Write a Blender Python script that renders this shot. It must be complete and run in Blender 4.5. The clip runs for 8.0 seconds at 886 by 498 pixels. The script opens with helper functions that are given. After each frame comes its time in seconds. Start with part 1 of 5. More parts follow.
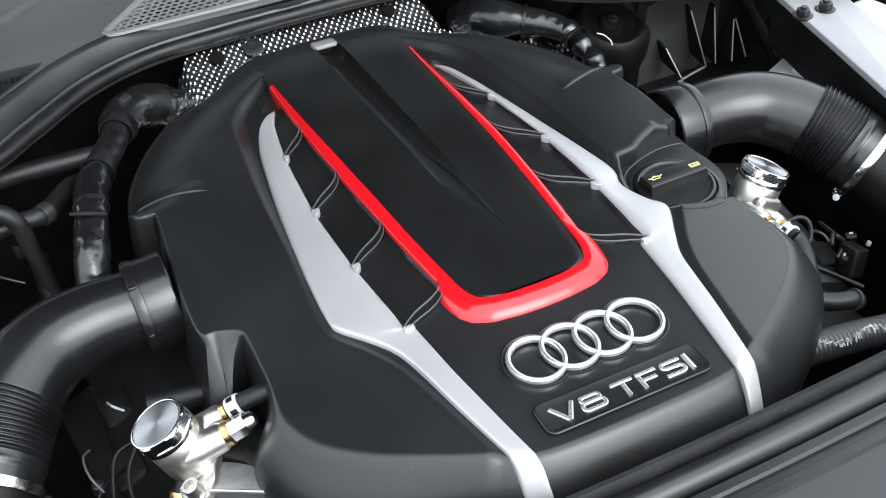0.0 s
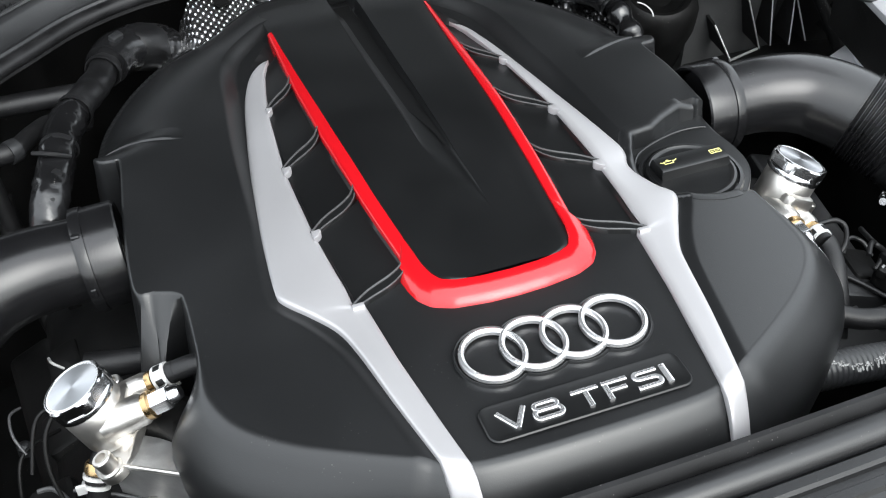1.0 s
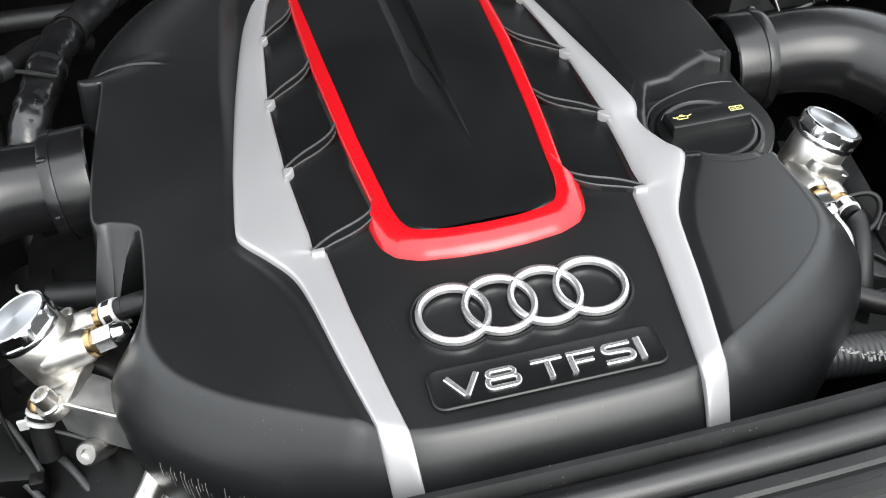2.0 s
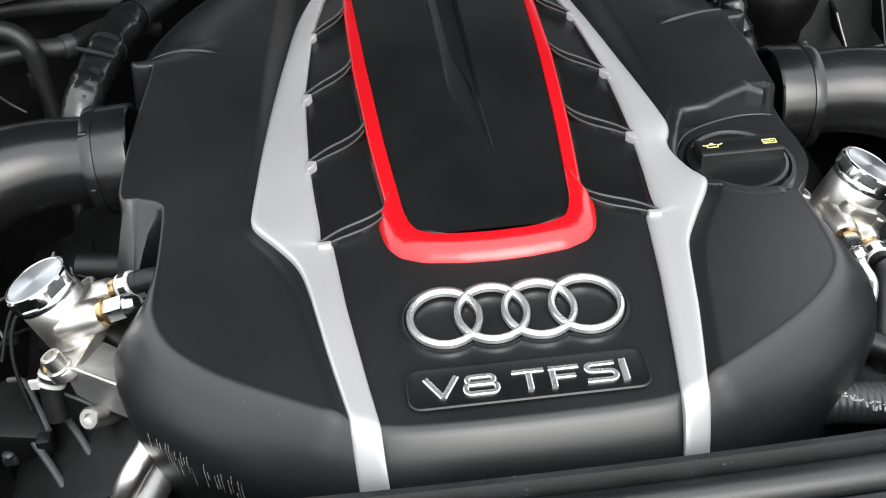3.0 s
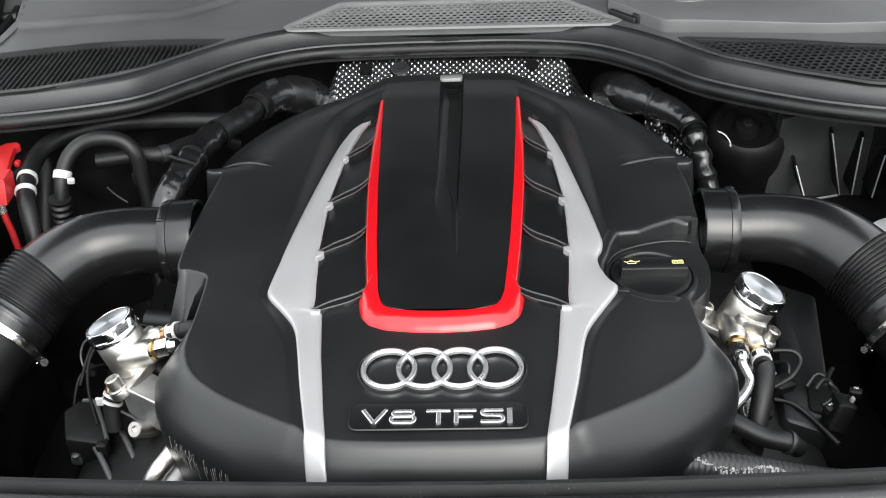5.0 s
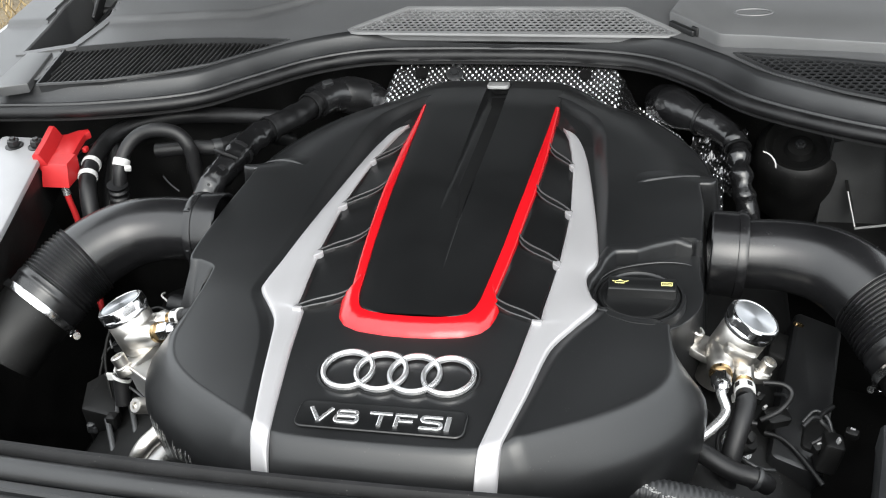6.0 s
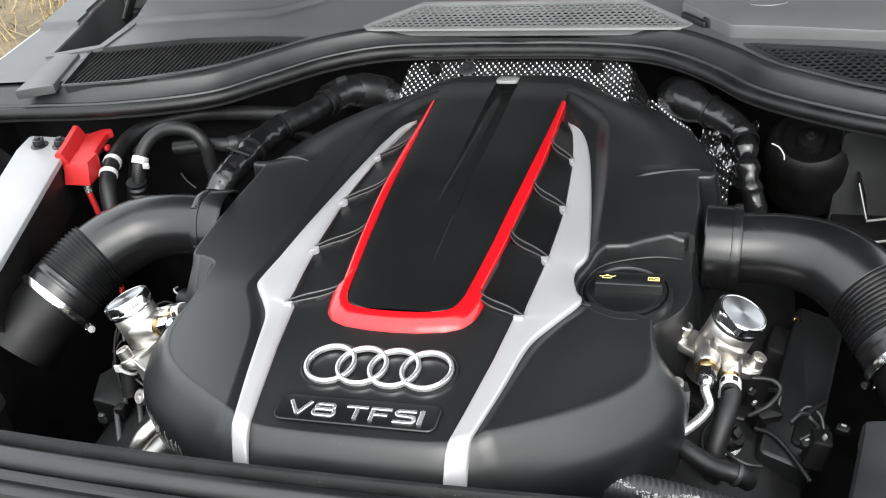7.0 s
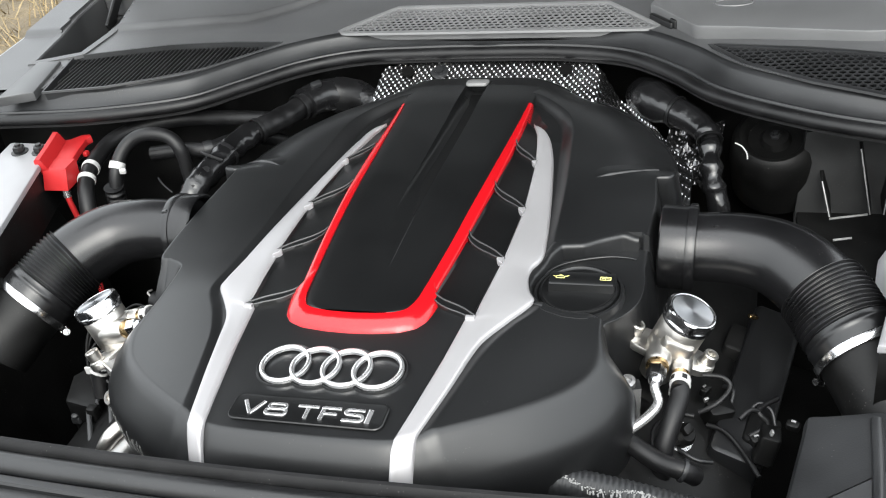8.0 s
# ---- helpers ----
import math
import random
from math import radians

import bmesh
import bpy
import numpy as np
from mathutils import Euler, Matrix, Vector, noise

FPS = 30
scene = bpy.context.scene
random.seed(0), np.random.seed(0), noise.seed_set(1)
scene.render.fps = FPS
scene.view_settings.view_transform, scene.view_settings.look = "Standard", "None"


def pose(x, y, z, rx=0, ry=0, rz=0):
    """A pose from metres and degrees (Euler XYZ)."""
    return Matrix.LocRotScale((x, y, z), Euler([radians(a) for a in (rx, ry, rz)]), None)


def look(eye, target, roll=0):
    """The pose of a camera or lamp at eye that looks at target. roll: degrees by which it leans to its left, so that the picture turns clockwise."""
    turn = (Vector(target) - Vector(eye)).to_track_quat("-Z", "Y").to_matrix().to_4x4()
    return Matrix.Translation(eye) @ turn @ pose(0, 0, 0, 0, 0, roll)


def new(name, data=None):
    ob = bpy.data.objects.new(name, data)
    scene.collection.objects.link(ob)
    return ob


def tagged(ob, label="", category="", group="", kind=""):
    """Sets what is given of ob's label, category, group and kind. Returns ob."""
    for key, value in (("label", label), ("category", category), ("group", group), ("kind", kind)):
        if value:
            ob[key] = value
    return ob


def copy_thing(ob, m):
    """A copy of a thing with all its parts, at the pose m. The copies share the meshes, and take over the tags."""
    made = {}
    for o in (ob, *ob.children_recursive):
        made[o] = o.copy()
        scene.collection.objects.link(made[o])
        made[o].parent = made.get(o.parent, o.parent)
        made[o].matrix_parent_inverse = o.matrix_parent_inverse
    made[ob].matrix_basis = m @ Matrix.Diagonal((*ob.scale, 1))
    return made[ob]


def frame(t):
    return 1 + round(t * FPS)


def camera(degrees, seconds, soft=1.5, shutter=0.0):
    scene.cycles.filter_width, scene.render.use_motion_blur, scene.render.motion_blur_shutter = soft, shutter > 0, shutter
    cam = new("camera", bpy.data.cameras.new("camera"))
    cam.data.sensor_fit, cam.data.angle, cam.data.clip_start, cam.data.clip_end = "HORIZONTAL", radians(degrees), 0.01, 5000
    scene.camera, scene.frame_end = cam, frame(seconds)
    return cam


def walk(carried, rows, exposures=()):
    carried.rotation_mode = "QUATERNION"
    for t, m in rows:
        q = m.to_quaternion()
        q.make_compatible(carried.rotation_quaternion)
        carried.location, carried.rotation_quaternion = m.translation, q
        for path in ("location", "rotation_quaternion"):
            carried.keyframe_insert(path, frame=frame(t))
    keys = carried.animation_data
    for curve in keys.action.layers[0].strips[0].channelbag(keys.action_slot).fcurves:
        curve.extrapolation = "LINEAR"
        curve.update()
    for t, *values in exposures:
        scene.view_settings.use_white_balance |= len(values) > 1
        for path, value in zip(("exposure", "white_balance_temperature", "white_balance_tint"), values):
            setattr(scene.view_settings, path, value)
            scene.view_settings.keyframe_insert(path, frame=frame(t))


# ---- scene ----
cam = camera(45.6, 8.0, soft=1.1)
PATH = [
    (0, (-0.335, -0.605, 0.61), (0.262, 0.822, -0.657), -4.6),
    (0.5, (-0.283, -0.586, 0.575), (0.24, 0.857, -0.708), -4.0),
    (1, (-0.224, -0.568, 0.538), (0.224, 0.893, -0.753), -3.5),
    (1.5, (-0.181, -0.548, 0.508), (0.188, 0.891, -0.832), -3.7),
    (1.7, (-0.165, -0.544, 0.499), (0.176, 0.893, -0.85), -3.8),
    (2.8, (-0.09, -0.551, 0.482), (0.067, 0.932, -0.85), -2.4),
    (3, (-0.083, -0.564, 0.485), (0.044, 0.933, -0.836), -2.5),
    (3.5, (-0.068, -0.626, 0.518), (-0.051, 0.929, -0.739), -1.5),
    (4, (-0.05, -0.736, 0.574), (-0.099, 0.891, -0.588), -2.1),
    (4.5, (-0.031, -0.777, 0.609), (-0.064, 0.853, -0.55), -1.6),
    (4.7, (-0.006, -0.783, 0.605), (-0.037, 0.865, -0.527), -2.0),
    (5.8, (0.2, -0.772, 0.618), (-0.159, 0.841, -0.508), -5.1),
    (6, (0.231, -0.77, 0.617), (-0.178, 0.836, -0.502), -5.5),
    (6.5, (0.273, -0.763, 0.617), (-0.213, 0.818, -0.508), -7.0),
    (7, (0.316, -0.759, 0.621), (-0.225, 0.806, -0.5), -8.4),
    (7.5, (0.35, -0.757, 0.624), (-0.241, 0.794, -0.492), -9.2),
    (8, (0.38, -0.758, 0.627), (-0.19, 0.798, -0.492), -9.5),
]
walk(cam, [(t, look(eye, target, roll)) for t, eye, target, roll in PATH], exposures=((0.0, 0.20, 6200, 6), (1.5, 0.13, 6450, 6), (3.0, 0.09, 6550, 6), (4.5, 0.08, 6550, 6), (6.0, 0.18, 6550, 6), (8.0, 0.23, 6550, 6)))


# ---- light ----
SUN_EL, SUN_AZ = 42.0, 165.0      # high soft daylight from in front of the car
world = bpy.data.worlds.new("overcast_sky")
scene.world = world
world.use_nodes = True
wn = world.node_tree.nodes
sky = wn.new("ShaderNodeTexSky")
sky.sky_type, sky.sun_disc = "NISHITA", False
sky.sun_elevation, sky.sun_rotation = radians(SUN_EL), radians(SUN_AZ)
sky.air_density, sky.dust_density, sky.ozone_density = 1.0, 4.0, 1.0
veil = wn.new("ShaderNodeHueSaturation")
veil.inputs["Saturation"].default_value = 0.28
world.node_tree.links.new(sky.outputs[0], veil.inputs["Color"])
cloud = wn.new("ShaderNodeMix")          # thin even cloud over the whole sky
cloud.data_type = "RGBA"
cloud.inputs["Factor"].default_value = 0.65
height = wn.new("ShaderNodeSeparateXYZ")
world.node_tree.links.new(wn.new("ShaderNodeTexCoord").outputs["Generated"], height.inputs[0])
deck = wn.new("ShaderNodeMix")           # an overcast deck is brighter overhead than at the horizon
deck.data_type = "RGBA"
deck.inputs["A"].default_value = (3.3, 3.4, 3.6, 1)
deck.inputs["B"].default_value = (9.9, 10.1, 10.6, 1)
world.node_tree.links.new(height.outputs["Z"], deck.inputs["Factor"])
world.node_tree.links.new(deck.outputs["Result"], cloud.inputs["B"])
world.node_tree.links.new(veil.outputs[0], cloud.inputs["A"])
world.node_tree.links.new(cloud.outputs["Result"], wn["Background"].inputs["Color"])
wn["Background"].inputs["Strength"].default_value = 0.48
sun = new("sun", bpy.data.lights.new("sun", "SUN"))
sun.data.energy, sun.data.angle, sun.data.color = 1.5, radians(40), (1.0, 0.985, 0.965)
az, el = radians(SUN_AZ), radians(SUN_EL)
sun.matrix_world = look((3 * math.sin(az) * math.cos(el), 3 * math.cos(az) * math.cos(el), 3 * math.sin(el)), (0, 0, 0))


# ---- materials ----
def material(name, base, rough=0.5, metal=0.0, grain=400.0, bump=0.1, vary=0.25, patch=9.0, dust=0.0, spec=0.5, coat=0.0, streak=0.0, piece=0.0, relief=0.0004):
    """A surface with fine grain in relief, broad uneven tone and gloss, and dust specks."""
    m = bpy.data.materials.new(name)
    m.use_nodes = True
    n, l = m.node_tree.nodes, m.node_tree.links
    p = n["Principled BSDF"]
    p.inputs["Metallic"].default_value = metal
    p.inputs["Specular IOR Level"].default_value = spec
    p.inputs["Coat Weight"].default_value = coat
    p.inputs["Coat Roughness"].default_value = 0.06
    at = n.new("ShaderNodeTexCoord").outputs["Object"]
    if streak:
        mp = n.new("ShaderNodeMapping")
        mp.inputs["Scale"].default_value = (1, streak, 1)
        l.new(at, mp.inputs["Vector"])
        at = mp.outputs[0]

    def noise_at(scale, detail):
        t = n.new("ShaderNodeTexNoise")
        t.inputs["Scale"].default_value, t.inputs["Detail"].default_value = scale, detail
        l.new(at, t.inputs["Vector"])
        return t.outputs["Fac"]

    def span(src, lo, hi, a=0.3, b=0.7):
        r = n.new("ShaderNodeMapRange")
        r.inputs["From Min"].default_value, r.inputs["From Max"].default_value = a, b
        r.inputs["To Min"].default_value, r.inputs["To Max"].default_value = lo, hi
        l.new(src, r.inputs["Value"])
        return r.outputs["Result"]

    broad, fine = noise_at(patch, 5.0), noise_at(grain, 2.0)
    tone = n.new("ShaderNodeMix")
    tone.data_type = "RGBA"
    tone.inputs["A"].default_value = (*[c * (1 - vary) for c in base], 1)
    tone.inputs["B"].default_value = (*[min(1, c * (1 + vary)) for c in base], 1)
    l.new(span(broad, 0, 1), tone.inputs["Factor"])
    col = tone.outputs["Result"]
    if piece:
        info = n.new("ShaderNodeObjectInfo").outputs["Random"]
        hs = n.new("ShaderNodeHueSaturation")
        l.new(span(info, 1 - piece, 1 + piece, 0, 1), hs.inputs["Value"])
        l.new(col, hs.inputs["Color"])
        col = hs.outputs[0]
    if dust:
        v = n.new("ShaderNodeTexVoronoi")
        v.inputs["Scale"].default_value = 240.0
        l.new(at, v.inputs["Vector"])
        spots = n.new("ShaderNodeMath")
        spots.operation = "MULTIPLY"
        l.new(span(v.outputs["Distance"], 1, 0, 0.05, 0.16), spots.inputs[0])
        l.new(span(noise_at(34.0, 3.0), 0, dust, 0.52, 0.68), spots.inputs[1])
        mix = n.new("ShaderNodeMix")
        mix.data_type = "RGBA"
        mix.inputs["B"].default_value = (0.42, 0.40, 0.37, 1)
        l.new(spots.outputs[0], mix.inputs["Factor"])
        l.new(col, mix.inputs["A"])
        col = mix.outputs["Result"]
    l.new(col, p.inputs["Base Color"])
    l.new(span(broad, rough * 0.85, min(1, rough * 1.15)), p.inputs["Roughness"])
    if bump:
        b = n.new("ShaderNodeBump")
        b.inputs["Strength"].default_value, b.inputs["Distance"].default_value = bump, relief
        l.new(fine, b.inputs["Height"])
        l.new(b.outputs[0], p.inputs["Normal"])
    return m


COVER = material("grained_black_plastic", (0.0088, 0.0091, 0.0096), 0.34, grain=1100, bump=0.14, vary=0.18, patch=7, dust=0.12)
INSET = material("satin_black_plastic", (0.0058, 0.006, 0.0063), 0.33, grain=1100, bump=0.15, vary=0.2, dust=0.06, spec=0.46)
DUCT = material("moulded_duct_plastic", (0.006, 0.006, 0.0065), 0.24, grain=500, bump=0.12, vary=0.3, patch=14, dust=0.10)
DARK = material("dirty_black_plastic", (0.004, 0.004, 0.004), 0.5, grain=300, bump=0.3, vary=0.5, patch=25, dust=0.3, spec=0.24)
RUBBER = material("black_rubber", (0.0065, 0.0065, 0.007), 0.45, grain=600, bump=0.3, vary=0.4, patch=30, dust=0.2, spec=0.32)
BELLOWS = material("moulded_bellows_rubber", (0.006, 0.006, 0.0065), 0.30, grain=600, bump=0.15, vary=0.3, patch=30, dust=0.3, spec=0.55)
SEALING = material("dull_seal_rubber", (0.009, 0.009, 0.0095), 0.65, grain=600, bump=0.3, vary=0.4, patch=30, dust=0.25, spec=0.22)
# paler than the ribs themselves: the highlight on their edges, put into the colour
RIB_GLINT = material("rib_highlight_plastic", (0.050, 0.051, 0.052), 0.26, grain=900, bump=0.06, vary=0.2, spec=0.8)
CRUST = material("chalky_residue", (0.27, 0.27, 0.265), 0.9, grain=500, bump=0.6, vary=0.4, patch=120)
LIDGREY = material("smooth_lid_plastic", (0.085, 0.086, 0.088), 0.36, grain=700, bump=0.15, vary=0.12, patch=10, dust=0.1)
GRILLE = material("pale_grille_plastic", (0.15, 0.151, 0.153), 0.38, grain=700, bump=0.15, vary=0.15, patch=14, dust=0.1)
COWL = material("grained_cowl_plastic", (0.054, 0.0548, 0.0565), 0.40, grain=700, bump=0.25, vary=0.2, patch=10, dust=0.15, spec=0.5)
SLAM = material("radiator_cover_plastic", (0.007, 0.0072, 0.0078), 0.36, grain=700, bump=0.25, vary=0.25, patch=12, dust=0.2)
TRIM = material("silver_paint", (0.41, 0.402, 0.412), 0.42, metal=0.5, grain=1500, bump=0.05, vary=0.04)
CHROME = material("satin_chrome", (0.74, 0.74, 0.75), 0.27, metal=0.86, grain=300, bump=0.03, vary=0.05)
POLISH = material("machined_aluminium", (0.66, 0.66, 0.67), 0.2, metal=1.0, grain=500, bump=0.08, vary=0.1, patch=30)
TURNED = material("turned_aluminium", (0.46, 0.47, 0.49), 0.34, metal=1.0, grain=600, bump=0.05, vary=0.12, patch=40)
brush = TURNED.node_tree.nodes.new("ShaderNodeTangent")
brush.direction_type, brush.axis = "RADIAL", "Z"
TURNED.node_tree.links.new(brush.outputs[0], TURNED.node_tree.nodes["Principled BSDF"].inputs["Tangent"])
TURNED.node_tree.nodes["Principled BSDF"].inputs["Anisotropic"].default_value = 0.85
STEEL = material("cast_alloy", (0.60, 0.58, 0.55), 0.36, metal=1.0, grain=350, bump=0.25, vary=0.2, patch=40)
ALLOY = material("raw_cast_alloy", (0.34, 0.34, 0.34), 0.5, metal=0.8, grain=250, bump=0.5, vary=0.3, patch=30)
BRASS = material("yellow_brass", (0.50, 0.35, 0.18), 0.28, metal=1.0, vary=0.2, patch=60)
RED = material("red_gloss_paint", (0.40, 0.005, 0.009), 0.20, vary=0.06, bump=0.02, coat=0.25, spec=0.45)
REDBOX = material("red_plastic", (0.36, 0.011, 0.013), 0.5, vary=0.12, bump=0.15)
FOIL = material("embossed_foil", (0.58, 0.58, 0.59), 0.24, metal=1.0, grain=200, bump=0.25, vary=0.1, patch=20)
SILL = material("dark_cowl_edge", (0.014, 0.0145, 0.0155), 0.42, grain=700, bump=0.3, vary=0.25, patch=14, dust=0.2)
WHEELHOUSE = material("matt_wheelhouse_plastic", (0.026, 0.0265, 0.027), 0.5, grain=300, bump=0.3, vary=0.4, patch=18, dust=0.2)
PAINT = material("black_car_paint", (0.012, 0.012, 0.013), 0.12, vary=0.1, bump=0.0, coat=1.0)
BARGREY = material("grey_brace_paint", (0.30, 0.30, 0.31), 0.45, metal=0.3, vary=0.12, bump=0.1)
WHITE = material("milky_plastic", (0.62, 0.62, 0.64), 0.4, vary=0.1, bump=0.1)
MARK = material("white_marking", (0.42, 0.42, 0.415), 0.5, vary=0.15, bump=0.05, patch=80)
YELLOW = material("yellow_print", (0.62, 0.58, 0.22), 0.5, vary=0.1)
# hood felt; the same black paints the shade in grille and bolt holes
FELT_AND_SHADE = material("black_felt_and_hole_shade", (0.004, 0.004, 0.004), 0.95, vary=0.2, spec=0.05)
EARTH = material("dry_earth", (0.11, 0.085, 0.05), 0.95, grain=40, bump=1.0, vary=0.5, patch=3, relief=0.01)
STRAW = material("dry_grass", (0.22, 0.165, 0.085), 0.8, vary=0.4, patch=6, piece=0.0)
GLASS = material("dark_windscreen", (0.02, 0.022, 0.024), 0.05, vary=0.05, bump=0.0)


# ---- building ----
def mesh(name, verts, faces, mat, parent=None, label="", m=None, sharp=38):
    """One mesh object with outward normals, smooth but for its sharp edges."""
    bm = bmesh.new()
    vs = [bm.verts.new(m @ Vector(v) if m else Vector(v)) for v in verts]
    for f in faces:
        if len(set(f)) > 2:
            try:
                bm.faces.new([vs[i] for i in f])
            except ValueError:
                pass
    bmesh.ops.remove_doubles(bm, verts=bm.verts, dist=1e-6)
    bmesh.ops.recalc_face_normals(bm, faces=bm.faces)
    data = bpy.data.meshes.new(name)
    bm.to_mesh(data)
    bm.free()
    data.polygons.foreach_set("use_smooth", [True] * len(data.polygons))
    data.set_sharp_from_angle(angle=radians(sharp))
    data.materials.append(mat)
    ob = new(name, data)
    if parent:
        ob.parent = parent
        base = parent
        while base.parent:
            base = base.parent
        if base is parent:
            ob.matrix_parent_inverse = Matrix.Translation(base.location).inverted()
    if label:
        tagged(ob, label)
    return ob


def thing(name, at, label, category, group="", kind=""):
    """An Empty at a thing's base, that holds its parts."""
    e = new(name)
    e.empty_display_size = 0.02
    e.location = at
    return tagged(e, label, category, group, kind)


def smooth_line(pts, n, closed=False):
    """Points evenly along a Catmull-Rom curve."""
    P = [np.array(p, float) for p in pts]
    k = len(P)
    fine = []
    for i in range(k if closed else k - 1):
        a, b, c, d = (P[(i + j) % k] if closed else P[min(max(i + j, 0), k - 1)] for j in (-1, 0, 1, 2))
        for s in np.linspace(0, 1, 16, endpoint=False):
            fine.append(0.5 * ((2 * b) + (c - a) * s + (2 * a - 5 * b + 4 * c - d) * s * s + (3 * b - a - 3 * c + d) * s ** 3))
    fine.append(P[0] if closed else P[-1])
    fine = np.array(fine)
    run = np.concatenate([[0], np.cumsum(np.linalg.norm(np.diff(fine, axis=0), axis=1))])
    at = np.linspace(0, run[-1], n, endpoint=not closed)
    return np.stack([np.interp(at, run, fine[:, j]) for j in range(fine.shape[1])], 1)


def straight_line(pts, n, closed=False):
    """Points evenly along straight pieces."""
    P = np.array(list(pts) + ([pts[0]] if closed else []), float)
    run = np.concatenate([[0], np.cumsum(np.linalg.norm(np.diff(P, axis=0), axis=1))])
    at = np.linspace(0, run[-1], n, endpoint=not closed)
    return np.stack([np.interp(at, run, P[:, j]) for j in range(P.shape[1])], 1)


def loft(rings, cap0=True, cap1=True, closed=True):
    """Verts and faces through rings of equal count."""
    k = len(rings[0])
    V = [tuple(p) for r in rings for p in r]
    F = []
    for i in range(len(rings) - 1):
        for j in range(k if closed else k - 1):
            a, b = i * k + j, i * k + (j + 1) % k
            F.append((a, b, b + k, a + k))
    if cap0 and closed:
        F.append(tuple(range(k)))
    if cap1 and closed:
        F.append(tuple((len(rings) - 1) * k + j for j in range(k)))
    return V, F


def tube(pts, radius, n=40, seg=14, curve=True, caps=True):
    """A round tube along a curve; radius: a number, or a function of 0..1."""
    C = smooth_line(pts, n) if curve else straight_line(pts, n)
    T = np.gradient(C, axis=0)
    T /= np.linalg.norm(T, axis=1)[:, None]
    side = np.cross(T[0], [0, 0, 1.0])
    if np.linalg.norm(side) < 0.1:
        side = np.cross(T[0], [0, 1.0, 0])
    rings = []
    for i in range(n):
        side = side - T[i] * (side @ T[i])
        side /= np.linalg.norm(side)
        up = np.cross(T[i], side)
        r = radius(i / (n - 1)) if callable(radius) else radius
        rings.append([C[i] + r * (math.cos(a) * side + math.sin(a) * up) for a in np.linspace(0, 2 * math.pi, seg, endpoint=False)])
    return loft(rings, caps, caps)


def lathe(profile, seg=36):
    """A turned solid about z from (radius, height) pairs."""
    return loft([[(r * math.cos(a), r * math.sin(a), h) for a in np.linspace(0, 2 * math.pi, seg, endpoint=False)] for r, h in profile])


def aim(at, up, hint=(0, 0, 1)):
    """The pose at a point whose z looks along up."""
    z = Vector(up).normalized()
    x = Vector(hint).cross(z)
    if x.length < 1e-3:
        x = Vector((1, 0, 0))
    x.normalize()
    y = z.cross(x)
    return Matrix.Translation(at) @ Matrix((x, y, z)).transposed().to_4x4()


def inset_ring(ring, d):
    """A plan ring moved inwards by d."""
    P = np.array(ring, float)
    t = np.roll(P, -1, 0) - np.roll(P, 1, 0)
    t /= np.maximum(np.linalg.norm(t, axis=1), 1e-9)[:, None]
    area = np.sum(P[:, 0] * np.roll(P[:, 1], -1) - np.roll(P[:, 0], -1) * P[:, 1])
    nrm = np.stack([-t[:, 1], t[:, 0]], 1) * (1 if area > 0 else -1)
    return P + nrm * d


def prism(ring, z0, z1, bevel=0.002):
    """A plate of any plan with a rounded rim."""
    P = np.array(ring, float)
    out = []
    for d, z in ((bevel, z0), (0, z0 + bevel), (0, z1 - bevel), (bevel * 0.3, z1 - bevel * 0.3), (bevel, z1)):
        out.append([(x, y, z) for x, y in inset_ring(P, d)])
    return loft(out)


def round_rect(sx, sy, r, k=5):
    pts = []
    for cx, cy, a0 in ((sx / 2 - r, sy / 2 - r, 0), (-sx / 2 + r, sy / 2 - r, 90), (-sx / 2 + r, -sy / 2 + r, 180), (sx / 2 - r, -sy / 2 + r, 270)):
        for a in np.linspace(a0, a0 + 90, k):
            pts.append((cx + r * math.cos(radians(a)), cy + r * math.sin(radians(a))))
    return pts


def block(sx, sy, sz, bevel=0.003):
    """A box with rounded edges on z = 0."""
    return prism(round_rect(sx, sy, min(bevel * 1.5, sx / 3, sy / 3)), 0, sz, min(bevel, sz / 3))


def hexagon(r):
    return [(r * math.cos(radians(60 * k)), r * math.sin(radians(60 * k))) for k in range(6)]


def merged(*solids):
    """Several solids of one part as one list of verts and faces."""
    V, F = [], []
    for item in solids:
        (v, f), m = item if isinstance(item[1], Matrix) else (item, None)
        k = len(V)
        V += [tuple(m @ Vector(p)) for p in v] if m else list(v)
        F += [tuple(i + k for i in g) for g in f]
    return V, F


def step(a, b, v):
    s = min(max((v - a) / (b - a), 0), 1)
    return s * s * (3 - 2 * s)


def in_poly(x, y, poly):
    c = False
    for (x0, y0), (x1, y1) in zip(poly, poly[1:] + poly[:1]):
        if (y0 > y) != (y1 > y) and x < (x1 - x0) * (y - y0) / (y1 - y0) + x0:
            c = not c
    return c


# ---- engine cover ----
CAP_AT = (0.209, 0.082)


# the lip of each shoulder: round the rear end of a blade and on along its outer edge
LIP = smooth_line([(0.0, 0.497), (0.060, 0.497), (0.090, 0.490), (0.114, 0.471), (0.140, 0.441), (0.1525, 0.404), (0.1585, 0.346), (0.1640, 0.292), (0.1675, 0.241), (0.1715, 0.16), (0.1765, 0.10), (0.1805, 0.048), (0.1760, 0.028), (0.1610, 0.003), (0.1480, -0.024), (0.1395, -0.050), (0.1285, -0.10), (0.1170, -0.156)], 260)
LIP_OUT = np.gradient(LIP, axis=0)
LIP_OUT = np.stack([-LIP_OUT[:, 1], LIP_OUT[:, 0]], 1) / np.linalg.norm(LIP_OUT, axis=1)[:, None]
